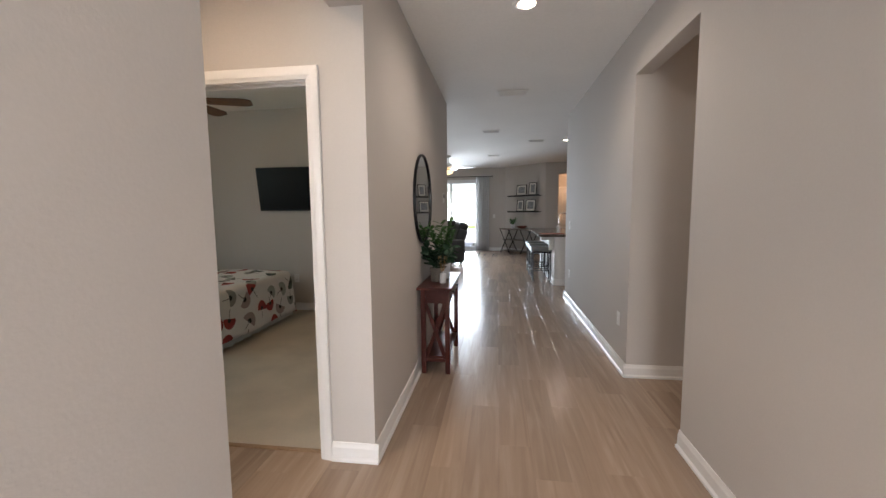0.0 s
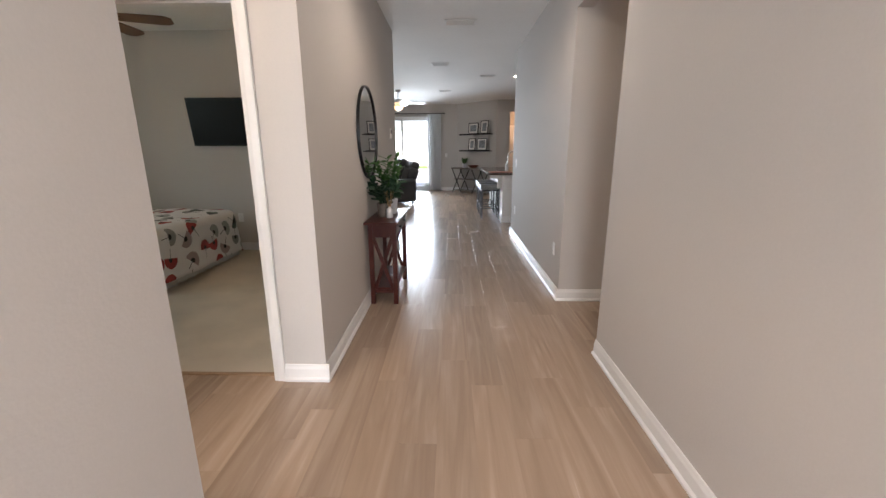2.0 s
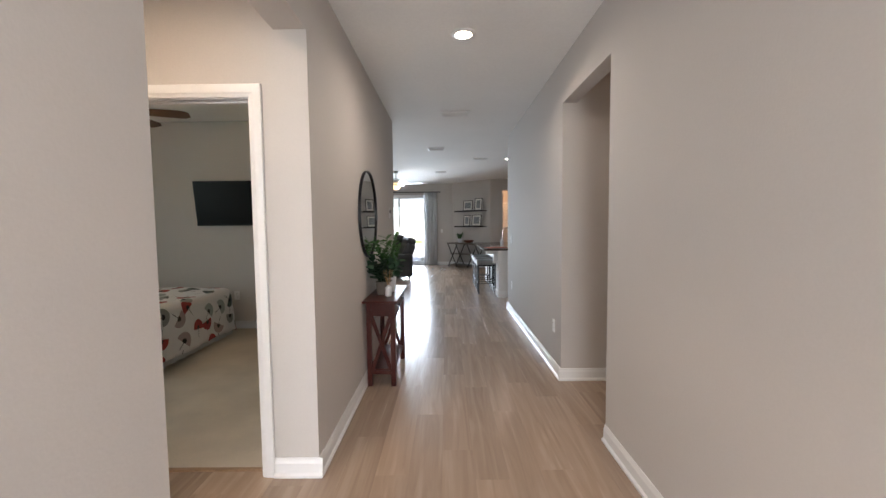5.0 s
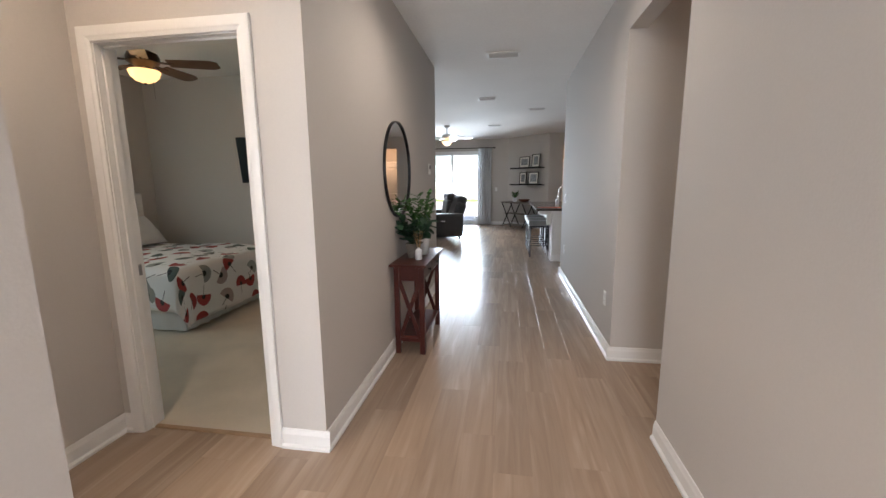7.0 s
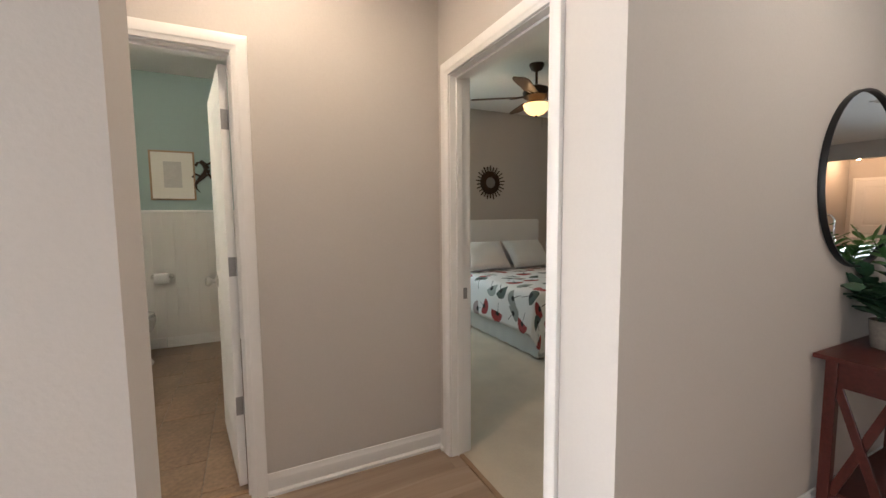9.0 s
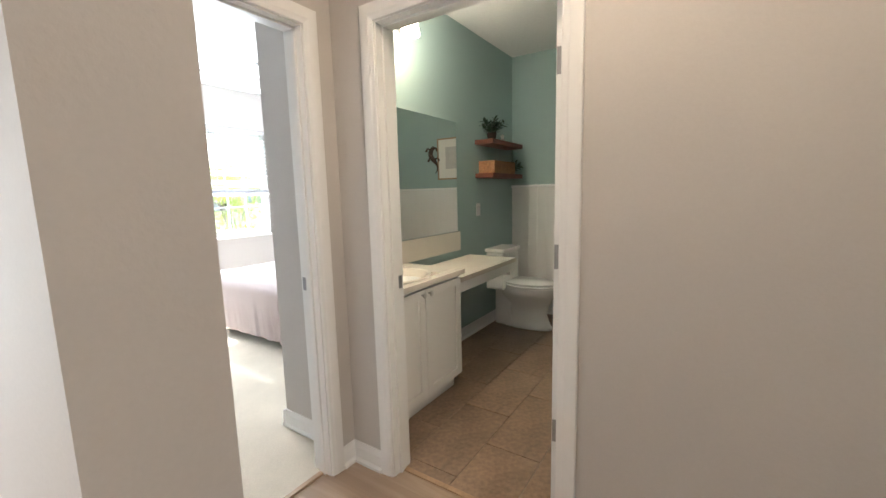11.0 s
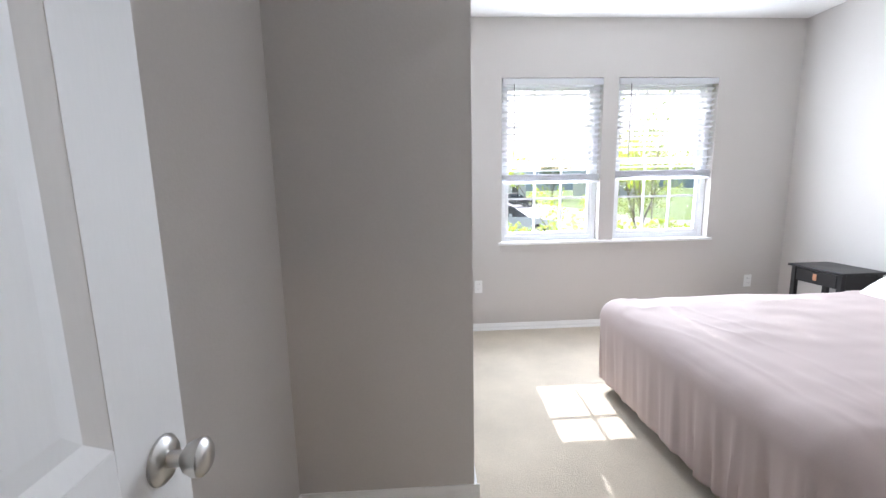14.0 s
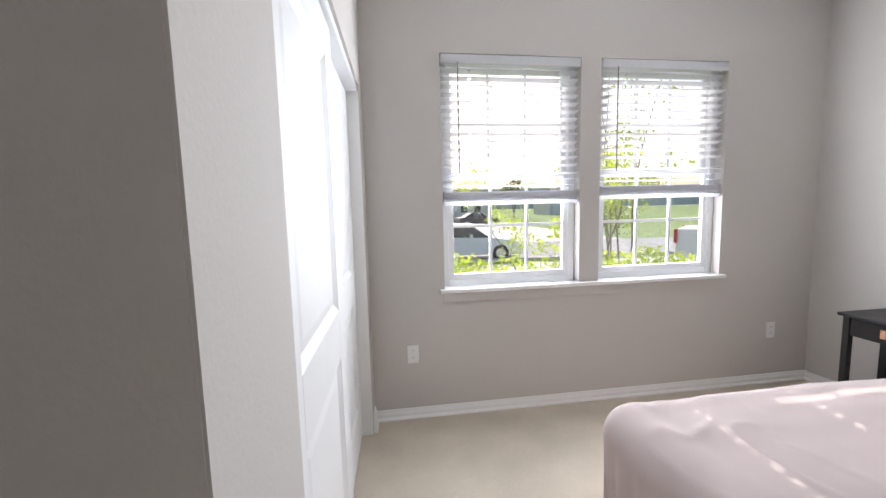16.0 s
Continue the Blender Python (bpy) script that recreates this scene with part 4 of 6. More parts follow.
def downlight(x, y, label):
    d = thing("downlight", label, "ceiling light", pose(x, y, CH), group="recessed downlights")
    bm = bmesh.new()
    lathe(bm, [(0.055, -0.001), (0.062, -0.012), (0.088, -0.008), (0.092, 0.0)], 32)
    part("trim_ring", bm, PLASTIC, d, smooth=True)
    bm = bmesh.new()
    lathe(bm, [(0, -0.004), (0.056, -0.004), (0.056, -0.0005), (0, -0.0005)], 32)
    part("diffuser", bm, LAMP, d, "glowing warm diffuser")


# the second fixture, in the foyer, is assumed and out of sight
for q in ((0.175, 2.92), (0.175, -0.55), (-1.28, 1.15), (1.35, 8.48)):
    downlight(*q, "recessed downlight glowing warm white")

# round mirror on the hall wall
mr = thing("round_mirror", "round wall mirror with a thin black metal frame", "mirror", pose(XL, 3.53, 1.464, 0, 90, 0))
bm = bmesh.new()
lathe(bm, [(0.375, 0.002), (0.375, 0.024), (0.383, 0.026), (0.385, 0.022), (0.385, 0.002), (0.375, 0.002)], 72)
part("frame", bm, BLACKM, mr, "thin black metal hoop", smooth=True)
bm = bmesh.new()
lathe(bm, [(0, 0.004), (0.374, 0.004), (0.374, 0.012), (0, 0.012)], 72)
part("mirror_glass", bm, MIRROR, mr)

# console table
ct = thing("console_table", "dark cherry-stained wooden console table with crossed ends", "table", pose(XL + 0.006, 3.622, 0))
boxes("tabletop", [(0.0, 0.288, -0.43, 0.43, 0.722, 0.742)], CHERRY, ct, bevel=0.005)
for yy in (-0.365, 0.325):
    for xx in (0.02, 0.222):
        boxes("leg", [(xx, xx + 0.04, yy, yy + 0.04, 0, 0.7218)], CHERRY, ct, bevel=0.003)
boxes("apron", [(0.03, 0.05, -0.325, 0.325, 0.60, 0.7215)], CHERRY, ct, bevel=0.002)
for yy in (-0.355, 0.335):
    boxes("end_rail", [(0.06, 0.222, yy, yy + 0.02, 0.60, 0.7215)], CHERRY, ct, bevel=0.002)
    boxes("end_stretcher", [(0.06, 0.222, yy, yy + 0.02, 0.10, 0.13)], CHERRY, ct, bevel=0.002)
    for a, b in ((0.06, 0.222), (0.222, 0.06)):
        bm = bmesh.new()
        k0 = 0.003 if a < b else -0.003
        beam(bm, (a, yy + 0.01 + k0, 0.13), (b, yy + 0.01 + k0, 0.60), 0.012, 0.032)
        part("cross_brace", bm, CHERRY, ct, bevel=0.002)
for y0, y1 in ((-0.322, -0.003), (0.003, 0.322)):
    dr = boxes("drawer", [(0.23, 0.258, y0, y1, 0.61, 0.712)], CHERRY, ct, bevel=0.004)
    bm = bmesh.new()
    lathe(bm, [(0, 0), (0.006, 0), (0.006, 0.012), (0.013, 0.018), (0.013, 0.024), (0, 0.028)], 16, Matrix.Translation((0.258, (y0 + y1) / 2, 0.662)) @ Matrix.Rotation(radians(90), 4, "Y"))
    part("drawer_knob", bm, BLACKM, dr, "small black knob", smooth=True)
boxes("shelf", [(0.03, 0.252, -0.345, 0.345, 0.131, 0.147)], CHERRY, ct, bevel=0.003)


def potted_plant(name, label, m, pot, stems, height, leaf_l, leaf_w, material, seed, pot_mat=CERAMIC, spread=0.45, group=""):
    rnd = random.Random(seed)
    p = thing(name, label, "plant", m, group)
    r, h = pot
    bm = bmesh.new()
    lathe(bm, [(0, 0), (r * 0.78, 0), (r * 0.82, 0.006), (r, h - 0.01), (r, h), (r * 0.93, h), (r * 0.90, h - 0.03), (0, h - 0.03)], 28)
    part("pot", bm, pot_mat, p, smooth=True)
    bm = bmesh.new()
    lathe(bm, [(0, h - 0.022), (r * 0.6, h - 0.024), (r * 0.9, h - 0.028)], 20)
    part("soil", bm, SOIL, p)
    for s in range(stems):
        a = 2 * math.pi * s / stems + rnd.uniform(-0.4, 0.4)
        lean = rnd.uniform(0.12, spread)
        hh = height * rnd.uniform(0.65, 1.0)
        pts = [Vector((math.cos(a), math.sin(a), 0)) * (r * 0.3 + lean * hh * f ** 1.5) + Vector((0, 0, h - 0.03 + hh * f * (1 - 0.12 * lean * f))) for f in (0, 0.25, 0.5, 0.75, 1.0)]
        bm = bmesh.new()
        for i in range(4):
            rod(bm, pts[i], pts[i + 1], 0.006 * (1 - 0.18 * i), 0.006 * (1 - 0.18 * (i + 1)), 6)
        st = part("stem", bm, material, p, smooth=True)
        bm = bmesh.new()
        n = max(5, int(hh / leaf_l * 2.6))
        for i in range(n):
            f = 0.25 + 0.75 * i / (n - 1)
            j = min(int(f * 4), 3)
            c = pts[j].lerp(pts[j + 1], f * 4 - j)
            axis = (pts[j + 1] - pts[j]).normalized()
            side = axis.cross(Vector((math.cos(a + 0.5), math.sin(a + 0.5), 0.2))).normalized()
            for sg in (-1, 1):
                way = side * sg * rnd.uniform(0.7, 1.1) + axis * rnd.uniform(0.5, 1.0) + Vector((rnd.uniform(-.25, .25), rnd.uniform(-.25, .25), 0))
                leaf_faces(bm, c, way, leaf_l * rnd.uniform(0.75, 1.15), leaf_w * rnd.uniform(0.8, 1.1), 0.15, rnd.uniform(-0.6, 0.6))
        part("leaves", bm, material, st, smooth=True)
    return p


potted_plant("potted_plant", "glossy green leafy plant in a white pot on the console", pose(XL + 0.155, 3.70, 0.742), (0.075, 0.15), 8, 0.40, 0.085, 0.038, LEAF, 3, spread=0.42)
potted_plant("potted_plant", "dark low leafy plant in a small grey pot on the console", pose(XL + 0.125, 3.53, 0.742), (0.062, 0.12), 9, 0.22, 0.11, 0.078, DARKLEAF, 8, pot_mat=GREYWOOD, spread=0.75)
df = thing("reed_diffuser", "white ceramic reed diffuser bottle with wooden sticks", "diffuser", pose(XL + 0.19, 3.44, 0.742))
bm = bmesh.new()
lathe(bm, [(0, 0), (0.027, 0), (0.029, 0.004), (0.029, 0.075), (0.024, 0.083), (0.011, 0.086), (0.011, 0.1), (0.008, 0.1), (0.008, 0.09), (0, 0.09)], 24)
part("bottle", bm, CERAMIC, df, smooth=True)
for i in range(6):
    a = i * 1.05
    bm = bmesh.new()
    rod(bm, (-0.004 * math.cos(a), -0.004 * math.sin(a), 0.04), (0.04 * math.cos(a), 0.04 * math.sin(a), 0.235), 0.002, seg=6)
    part("reed", bm, REED, df)


# ---- soft furnishings ----
def spread(name, w, l, drop, r, material, parent, sag=0.0, fold=0.02, seed=1, nfold=9, step=0.035, back=0.0, label="", wrinkle=0.004, foot=0.0, crease=0.0, corner=0.0, flare=0.06):
    """A cover over a mattress w by l (local x, y), hanging down drop on the sides; UVs are the flat cloth in metres."""
    rnd = random.Random(seed)
    ph = [rnd.uniform(0, 6.28) for _ in range(8)]
    bm = bmesh.new()
    uvl = bm.loops.layers.uv.new("UVMap")
    us = np.linspace(-w / 2 - drop, w / 2 + drop, int((w + 2 * drop) / step))
    vs = np.linspace(-l / 2 - back, l / 2 + drop + foot, int((l + drop + back + foot) / step))
    grid, flat = [], {}
    for v in vs:
        row = []
        for u in us:
            cu, cv = max(-w / 2 + r, min(w / 2 - r, u)), max(-l / 2 + r if back else -9, min(l / 2 - r, v))
            eu, ev = u - cu, v - cv
            e = math.hypot(eu, ev)
            if e > 1e-6:
                longest = r + drop + foot * max(ev / e, 0) ** 2 + corner * (2 * abs(eu * ev) / e ** 2) ** 2
                if e > longest:
                    eu, ev, e = eu * longest / e, ev * longest / e, longest
            x, y, z = cu, cv, 0.0
            if e > 1e-6:
                du, dv = eu / e, ev / e
                arc = r * math.pi / 2
                a = min(e / r, math.pi / 2)
                out = r * math.sin(a)
                z = -r * (1 - math.cos(a))
                hang = max(e - arc, 0)
                z -= hang
                s = cu * 1.0 - cv * 1.0 + math.atan2(dv, du) * 0.35
                amp = fold * min(hang / max(drop, 0.01) * 1.6, 1.0) * (0.5 + 1.6 * abs(noise.noise(Vector((s * 1.9, ph[6], 4.0)))))
                out += amp * (math.sin(s * nfold + ph[0]) + 0.6 * math.sin(s * nfold * 2.3 + ph[1]) + 0.4 * math.sin(s * nfold * 4.1 + ph[4])) * 0.6 + hang * flare
                x, y = cu + du * out, cv + dv * out
            else:
                z -= sag * (1 - (2 * u / w) ** 2)
            nn = noise.noise(Vector((u * 2.3 + ph[2], v * 2.3, 1.7))) * wrinkle * 2.5 + noise.noise(Vector((u * 9 + ph[3], v * 5, 3.1))) * wrinkle
            if crease:
                warp = noise.noise(Vector((u * 1.3, v * 1.3, 9.0))) * 2.2
                ridge = 1 - abs(noise.noise(Vector((u * 1.8 + 0.6 * warp, v * 7.0 + 0.6 * warp, 5.0 + ph[5])))) * 2.4
                nn += crease * max(ridge, 0) ** 4 * max(noise.noise(Vector((u * 1.7, v * 1.7, 22.0))) + 0.25, 0)
            q = bm.verts.new((x, y, z + nn * (1.0 if e < r else 0.4)))
            flat[q] = (u, v)
            row.append(q)
        grid.append(row)
    for j in range(len(vs) - 1):
        for i in range(len(us) - 1):
            f = bm.faces.new((grid[j][i], grid[j][i + 1], grid[j + 1][i + 1], grid[j + 1][i]))
            for lp in f.loops:
                lp[uvl].uv = flat[lp.vert]
    ob = part(name, bm, material, parent, label, smooth=True)
    mod = ob.modifiers.new("cloth", "SOLIDIFY")
    mod.thickness, mod.offset = 0.012, -1
    return ob


def pillow(name, label, m, w, l, h, material, group="", seed=1):
    rnd = random.Random(seed)
    bm = bmesh.new()
    n = 18
    grid = {}
    for s in (1, -1):
        for i in range(n + 1):
            for j in range(n + 1):
                a, b = 2 * i / n - 1, 2 * j / n - 1
                if s < 0 and (i in (0, n) or j in (0, n)):
                    grid[s, i, j] = grid[1, i, j]
                    continue
                k = (1 - abs(a) ** 3.0) ** 0.5 * (1 - abs(b) ** 3.0) ** 0.5
                pinch = 1 - 0.07 * (a * a * b * b) - 0.05 * (1 - abs(a)) * 0
                dz = noise.noise(Vector((a * 2 + seed, b * 2, s))) * 0.02
                grid[s, i, j] = bm.verts.new((a * w / 2 * (1 - 0.05 * (1 - b * b)), b * l / 2 * (1 - 0.05 * (1 - a * a)), s * (k * h / 2 + dz * k) * pinch))
    for s in (1, -1):
        for i in range(n):
            for j in range(n):
                f = [grid[s, i, j], grid[s, i + 1, j], grid[s, i + 1, j + 1], grid[s, i, j + 1]]
                bm.faces.new(f if s > 0 else f[::-1])
    return single(name, bm, material, label, "pillow", group, smooth=True, m=m)


# blush bed in the front bedroom: head on the west wall, foot towards the door
BX0, BX1, BY0, BY1, BZ = -4.60, -2.50, -2.72, -1.15, 0.61
bd = thing("bed", "double bed with a smooth blush cotton duvet over a dark base", "bed", pose((BX0 + BX1) / 2, (BY0 + BY1) / 2, 0, 0, 0, -90))
bw, bl = BY1 - BY0, BX1 - BX0
boxes("mattress", [(-bw / 2 + 0.05, bw / 2 - 0.05, -bl / 2 + 0.03, bl / 2 - 0.05, 0.36, BZ - 0.03)], WHITE_CLOTH, bd, bevel=0.05)
boxes("box_spring", [(-bw / 2 + 0.07, bw / 2 - 0.07, -bl / 2 + 0.03, bl / 2 - 0.07, 0.17, 0.355)], BOARDC, bd, "dark cloth box spring", bevel=0.02)
for xx in (-bw / 2 + 0.22, bw / 2 - 0.27):
    for yy in (-bl / 2 + 0.2, bl / 2 - 0.32):
        boxes("leg", [(xx, xx + 0.05, yy, yy + 0.05, 0.006, 0.17)], BLACKM, bd, bevel=0.004)
dv = spread("duvet", bw, bl, 0.475, 0.11, PINK, bd, flare=-0.05, fold=0.015, seed=4, nfold=30, step=0.015, label="blush duvet hanging in soft folds", wrinkle=0.006, crease=0.010)
dv.location = (0, 0, BZ)
boxes("headboard", [(-bw / 2, bw / 2, -bl / 2 - 0.10, -bl / 2 - 0.03, 0.15, 1.15)], WHITE_CLOTH, bd, bevel=0.02)
pillow("pillow", "plump white pillow on the blush bed", pose(-4.36, -2.30, 0.71, 12, 24, 0), 0.46, 0.68, 0.20, WHITE_CLOTH, "pillows on the blush bed", 2)
pillow("pillow", "plump white pillow on the blush bed", pose(-4.36, -1.55, 0.71, -8, 24, 0), 0.46, 0.68, 0.20, WHITE_CLOTH, "pillows on the blush bed", 5)
sh = spread("turned_sheet", bw - 0.06, 0.42, 0.12, 0.1, WHITE_CLOTH, bd, fold=0.01, seed=6, label="white sheet folded over at the head", wrinkle=0.004)
sh.location = (0, -bl / 2 + 0.20, BZ + 0.012)

# nightstand
ns = thing("nightstand", "small black wooden nightstand with a leather pull", "nightstand", pose(-4.765, -3.325, 0))
boxes("top", [(0.0, 0.36, 0.0, 0.44, 0.645, 0.665)], BLACKW, ns, bevel=0.006)
for xx in (0.02, 0.305):
    for yy in (0.02, 0.385):
        boxes("leg", [(xx, xx + 0.035, yy, yy + 0.035, 0.006, 0.645)], BLACKW, ns, bevel=0.003)
boxes("side_panel", [(0.055, 0.305, 0.028, 0.045, 0.53, 0.645)], BLACKW, ns)
boxes("side_panel", [(0.055, 0.305, 0.395, 0.412, 0.53, 0.645)], BLACKW, ns)
dr = boxes("drawer", [(0.318, 0.338, 0.06, 0.38, 0.535, 0.638)], BLACKW, ns, bevel=0.003)
bm = bmesh.new()
box(bm, 0.338, 0.346, 0.207, 0.233, 0.565, 0.615)
part("leather_pull", bm, surface("tan_leather", (0.45, 0.22, 0.12), 0.6, vary=0.1), dr, "tan leather loop pull", bevel=0.003)
boxes("shelf", [(0.03, 0.33, 0.03, 0.41, 0.16, 0.175)], BLACKW, ns, bevel=0.002)


def ceiling_fan(name, label, x, y, z_motor, blades, radius, turn, metal, wood, m_shade):
    f = thing(name, label, "ceiling fan", pose(x, y, CH, 0, 0, turn))
    bm = bmesh.new()
    lathe(bm, [(0, 0), (0.07, 0), (0.07, -0.012), (0.05, -0.05), (0.016, -0.065)], 24)
    part("canopy", bm, metal, f, smooth=True)
    dz = z_motor - CH
    bm = bmesh.new()
    rod(bm, (0, 0, -0.06), (0, 0, dz + 0.05), 0.013)
    part("downrod", bm, metal, f, smooth=True)
    bm = bmesh.new()
    lathe(bm, [(0.02, 0.075), (0.06, 0.07), (0.115, 0.045), (0.13, 0.01), (0.125, -0.03), (0.085, -0.055), (0.06, -0.075), (0.06, -0.095), (0, -0.097)], 32, Matrix.Translation((0, 0, dz)))
    part("motor", bm, metal, f, smooth=True)
    for i in range(blades):
        a = radians(360 / blades * i)
        rot = Matrix.Rotation(a, 4, "Z")
        bm = bmesh.new()
        n = 9
        top = []
        for q in range(n + 1):
            s = q / n
            r = 0.20 + (radius - 0.20) * s
            w = 0.062 + 0.018 * s - (0.04 * max(s - 0.86, 0) / 0.14) ** 1 * 0.9
            top.append([bm.verts.new((rot @ Matrix.Translation((r, 0, dz - 0.03)) @ Matrix.Rotation(radians(-12), 4, "X")) @ Vector((0, w * k, zz))) for k, zz in ((-1, 0.004), (1, 0.004), (1, -0.004), (-1, -0.004))])
        for p, q in zip(top, top[1:]):
            for k in range(4):
                bm.faces.new((p[k], p[(k + 1) % 4], q[(k + 1) % 4], q[k]))
        bm.faces.new(top[0])
        bm.faces.new(top[-1])
        bl_ = part("blade", bm, wood, f, bevel=0)
        bm = bmesh.new()
        for s in (-0.022, 0.022):
            beam(bm, rot @ Vector((0.11, s * 0.6, dz - 0.025)), rot @ Vector((0.25, s, dz - 0.038)), 0.016, 0.006)
        part("blade_iron", bm, metal, bl_)
    bm = bmesh.new()
    lathe(bm, [(0, -0.205), (0.03, -0.203), (0.075, -0.185), (0.11, -0.15), (0.125, -0.105), (0.12, -0.1), (0, -0.1)], 32, Matrix.Translation((0, 0, dz)))
    sh_ = part("shade", bm, m_shade, f, "glowing frosted glass bowl", smooth=True)
    sh_.visible_shadow = False
    bm = bmesh.new()
    lathe(bm, [(0.006, -0.200), (0.014, -0.206), (0.012, -0.216), (0, -0.222)], 12, Matrix.Translation((0, 0, dz)))
    part("finial", bm, metal, f, smooth=True)
    bm = bmesh.new()
    rod(bm, (0.062, 0, dz - 0.09), (0.064, 0, dz - 0.34), 0.0015, seg=5)
    part("pull_chain", bm, metal, f)
    return f


FROST = surface("frosted_glass", (0.75, 0.73, 0.68), 0.4, vary=0.02, bump=0)
ceiling_fan("ceiling_fan", "bronze ceiling fan with dark wooden blades and a lit amber bowl", -3.0, 3.62, 2.47, 5, 0.62, 20, BRONZE, BLADE, SHADE)
ceiling_fan("ceiling_fan", "white ceiling fan with pale blades and a lit bowl", -1.25, 10.3, 2.47, 5, 0.68, 8, NICKEL, PLASTIC, glow("warm_bowl", (1.0, 0.70, 0.34), 0.9))
ceiling_fan("ceiling_fan", "white ceiling fan with pale grey blades, switched off", -3.085, -2.26, 2.58, 5, 0.62, -40, PLASTIC, GREYSEAT, FROST)

# ---- bedroom with the printed quilt ----
qx0, qx1, qy0, qy1, qz = -4.50, -2.66, 3.40, 4.94, 0.61
qb = thing("bed", "double bed with a fan-flower printed quilt and pleated pale skirt", "bed", pose((qx0 + qx1) / 2, (qy0 + qy1) / 2, 0, 0, 0, -90))
qw, ql = qy1 - qy0, qx1 - qx0
boxes("mattress", [(-qw / 2 + 0.04, qw / 2 - 0.04, -ql / 2 + 0.03, ql / 2 - 0.04, 0.34, qz - 0.03)], WHITE_CLOTH, qb, bevel=0.05)
boxes("box_spring", [(-qw / 2 + 0.05, qw / 2 - 0.05, -ql / 2 + 0.03, ql / 2 - 0.05, 0.14, 0.335)], BOARDC, qb, bevel=0.01)
bm = bmesh.new()
for sx, pa, pb in ((0, (-qw / 2 + 0.02, -ql / 2), (-qw / 2 + 0.02, ql / 2 - 0.03)), (1, (-qw / 2 + 0.02, ql / 2 - 0.03), (qw / 2 - 0.02, ql / 2 - 0.03)), (2, (qw / 2 - 0.02, ql / 2 - 0.03), (qw / 2 - 0.02, -ql / 2))):
    a, b = Vector((*pa, 0)), Vector((*pb, 0))
    nr = Vector((-(b - a).y, (b - a).x, 0)).normalized()
    n = 48
    rows_ = []
    for z, amp in ((0.34, 0.0), (0.18, 0.006), (0.02, 0.011)):
        rows_.append([bm.verts.new(a.lerp(b, i / n) + nr * amp * (math.sin(i * 1.3) + (1.5 if i % 16 == 8 else 0)) + Vector((0, 0, z))) for i in range(n + 1)])
    for p, q in zip(rows_, rows_[1:]):
        for i in range(n):
            bm.faces.new((p[i], p[i + 1], q[i + 1], q[i]))
part("bed_skirt", bm, SKIRT, qb, "pale grey pleated skirt", smooth=True)
qd = spread("quilt", qw, ql, 0.36, 0.09, PRINT, qb, foot=0.12, corner=0.06, fold=0.02, seed=11, nfold=8, label="white quilt printed with red, grey and green fans", wrinkle=0.008, crease=0.012)
qd.location = (0, 0, qz)
hb = boxes("headboard", [(-qw / 2 + 0.02, qw / 2 - 0.30, -ql / 2 - 0.10, -ql / 2 - 0.02, 0.10, 1.26)], WHITE_CLOTH, qb, "white padded headboard", bevel=0.025)
pillow("pillow", "plump white pillow leaning on the headboard", pose(-4.30, 3.85, 0.80, 0, 50, 0), 0.44, 0.66, 0.17, WHITE_CLOTH, "pillows on the printed bed", 7)
pillow("pillow", "plump white pillow leaning on the headboard", pose(-4.28, 4.52, 0.80, 0, 50, 4), 0.44, 0.66, 0.17, WHITE_CLOTH, "pillows on the printed bed", 9)
sb = thing("sunburst_mirror", "dark metal sunburst ornament with a small round mirror", "wall decor", pose(X1, 4.14, 1.77, 0, 90, 0))
bm = bmesh.new()
lathe(bm, [(0.075, 0.0), (0.075, 0.014), (0.10, 0.022), (0.15, 0.016), (0.16, 0.0), (0.075, 0.0)], 40)
part("ring", bm, BRONZE, sb, smooth=True)
bm = bmesh.new()
lathe(bm, [(0, 0.002), (0.076, 0.002), (0.076, 0.01), (0, 0.01)], 40)
part("mirror_glass", bm, GREYSEAT, sb)
bm = bmesh.new()
beam(bm, (0.155, 0, 0.008), (0.235, 0, 0.008), 0.016, 0.008)
ray_me = mesh_of("ray", bm, BRONZE, 0.003)
for i in range(26):
    o = new("ray", ray_me)
    o.parent, o.matrix_basis = sb, Matrix.Rotation(2 * math.pi * i / 26, 4, "Z") @ Matrix.Diagonal((1 if i % 2 else 0.93, 1, 1, 1))
tv = thing("television", "black flat television tilted down on a wall bracket", "television", pose(-2.72, Y1, 1.68))
boxes("wall_bracket", [(-0.2, 0.2, -0.05, 0, -0.12, 0.12)], BLACKM, tv, bevel=0.004)
cs = boxes("casing", [(-0.50, 0.50, -0.10, -0.055, -0.29, 0.29)], BLACKW, tv, bevel=0.006)
cs.rotation_euler = (radians(7), 0, 0)
sc_ = boxes("screen", [(-0.488, 0.488, -0.1035, -0.1005, -0.272, 0.28)], SCREEN, tv)
sc_.rotation_euler = (radians(7), 0, 0)

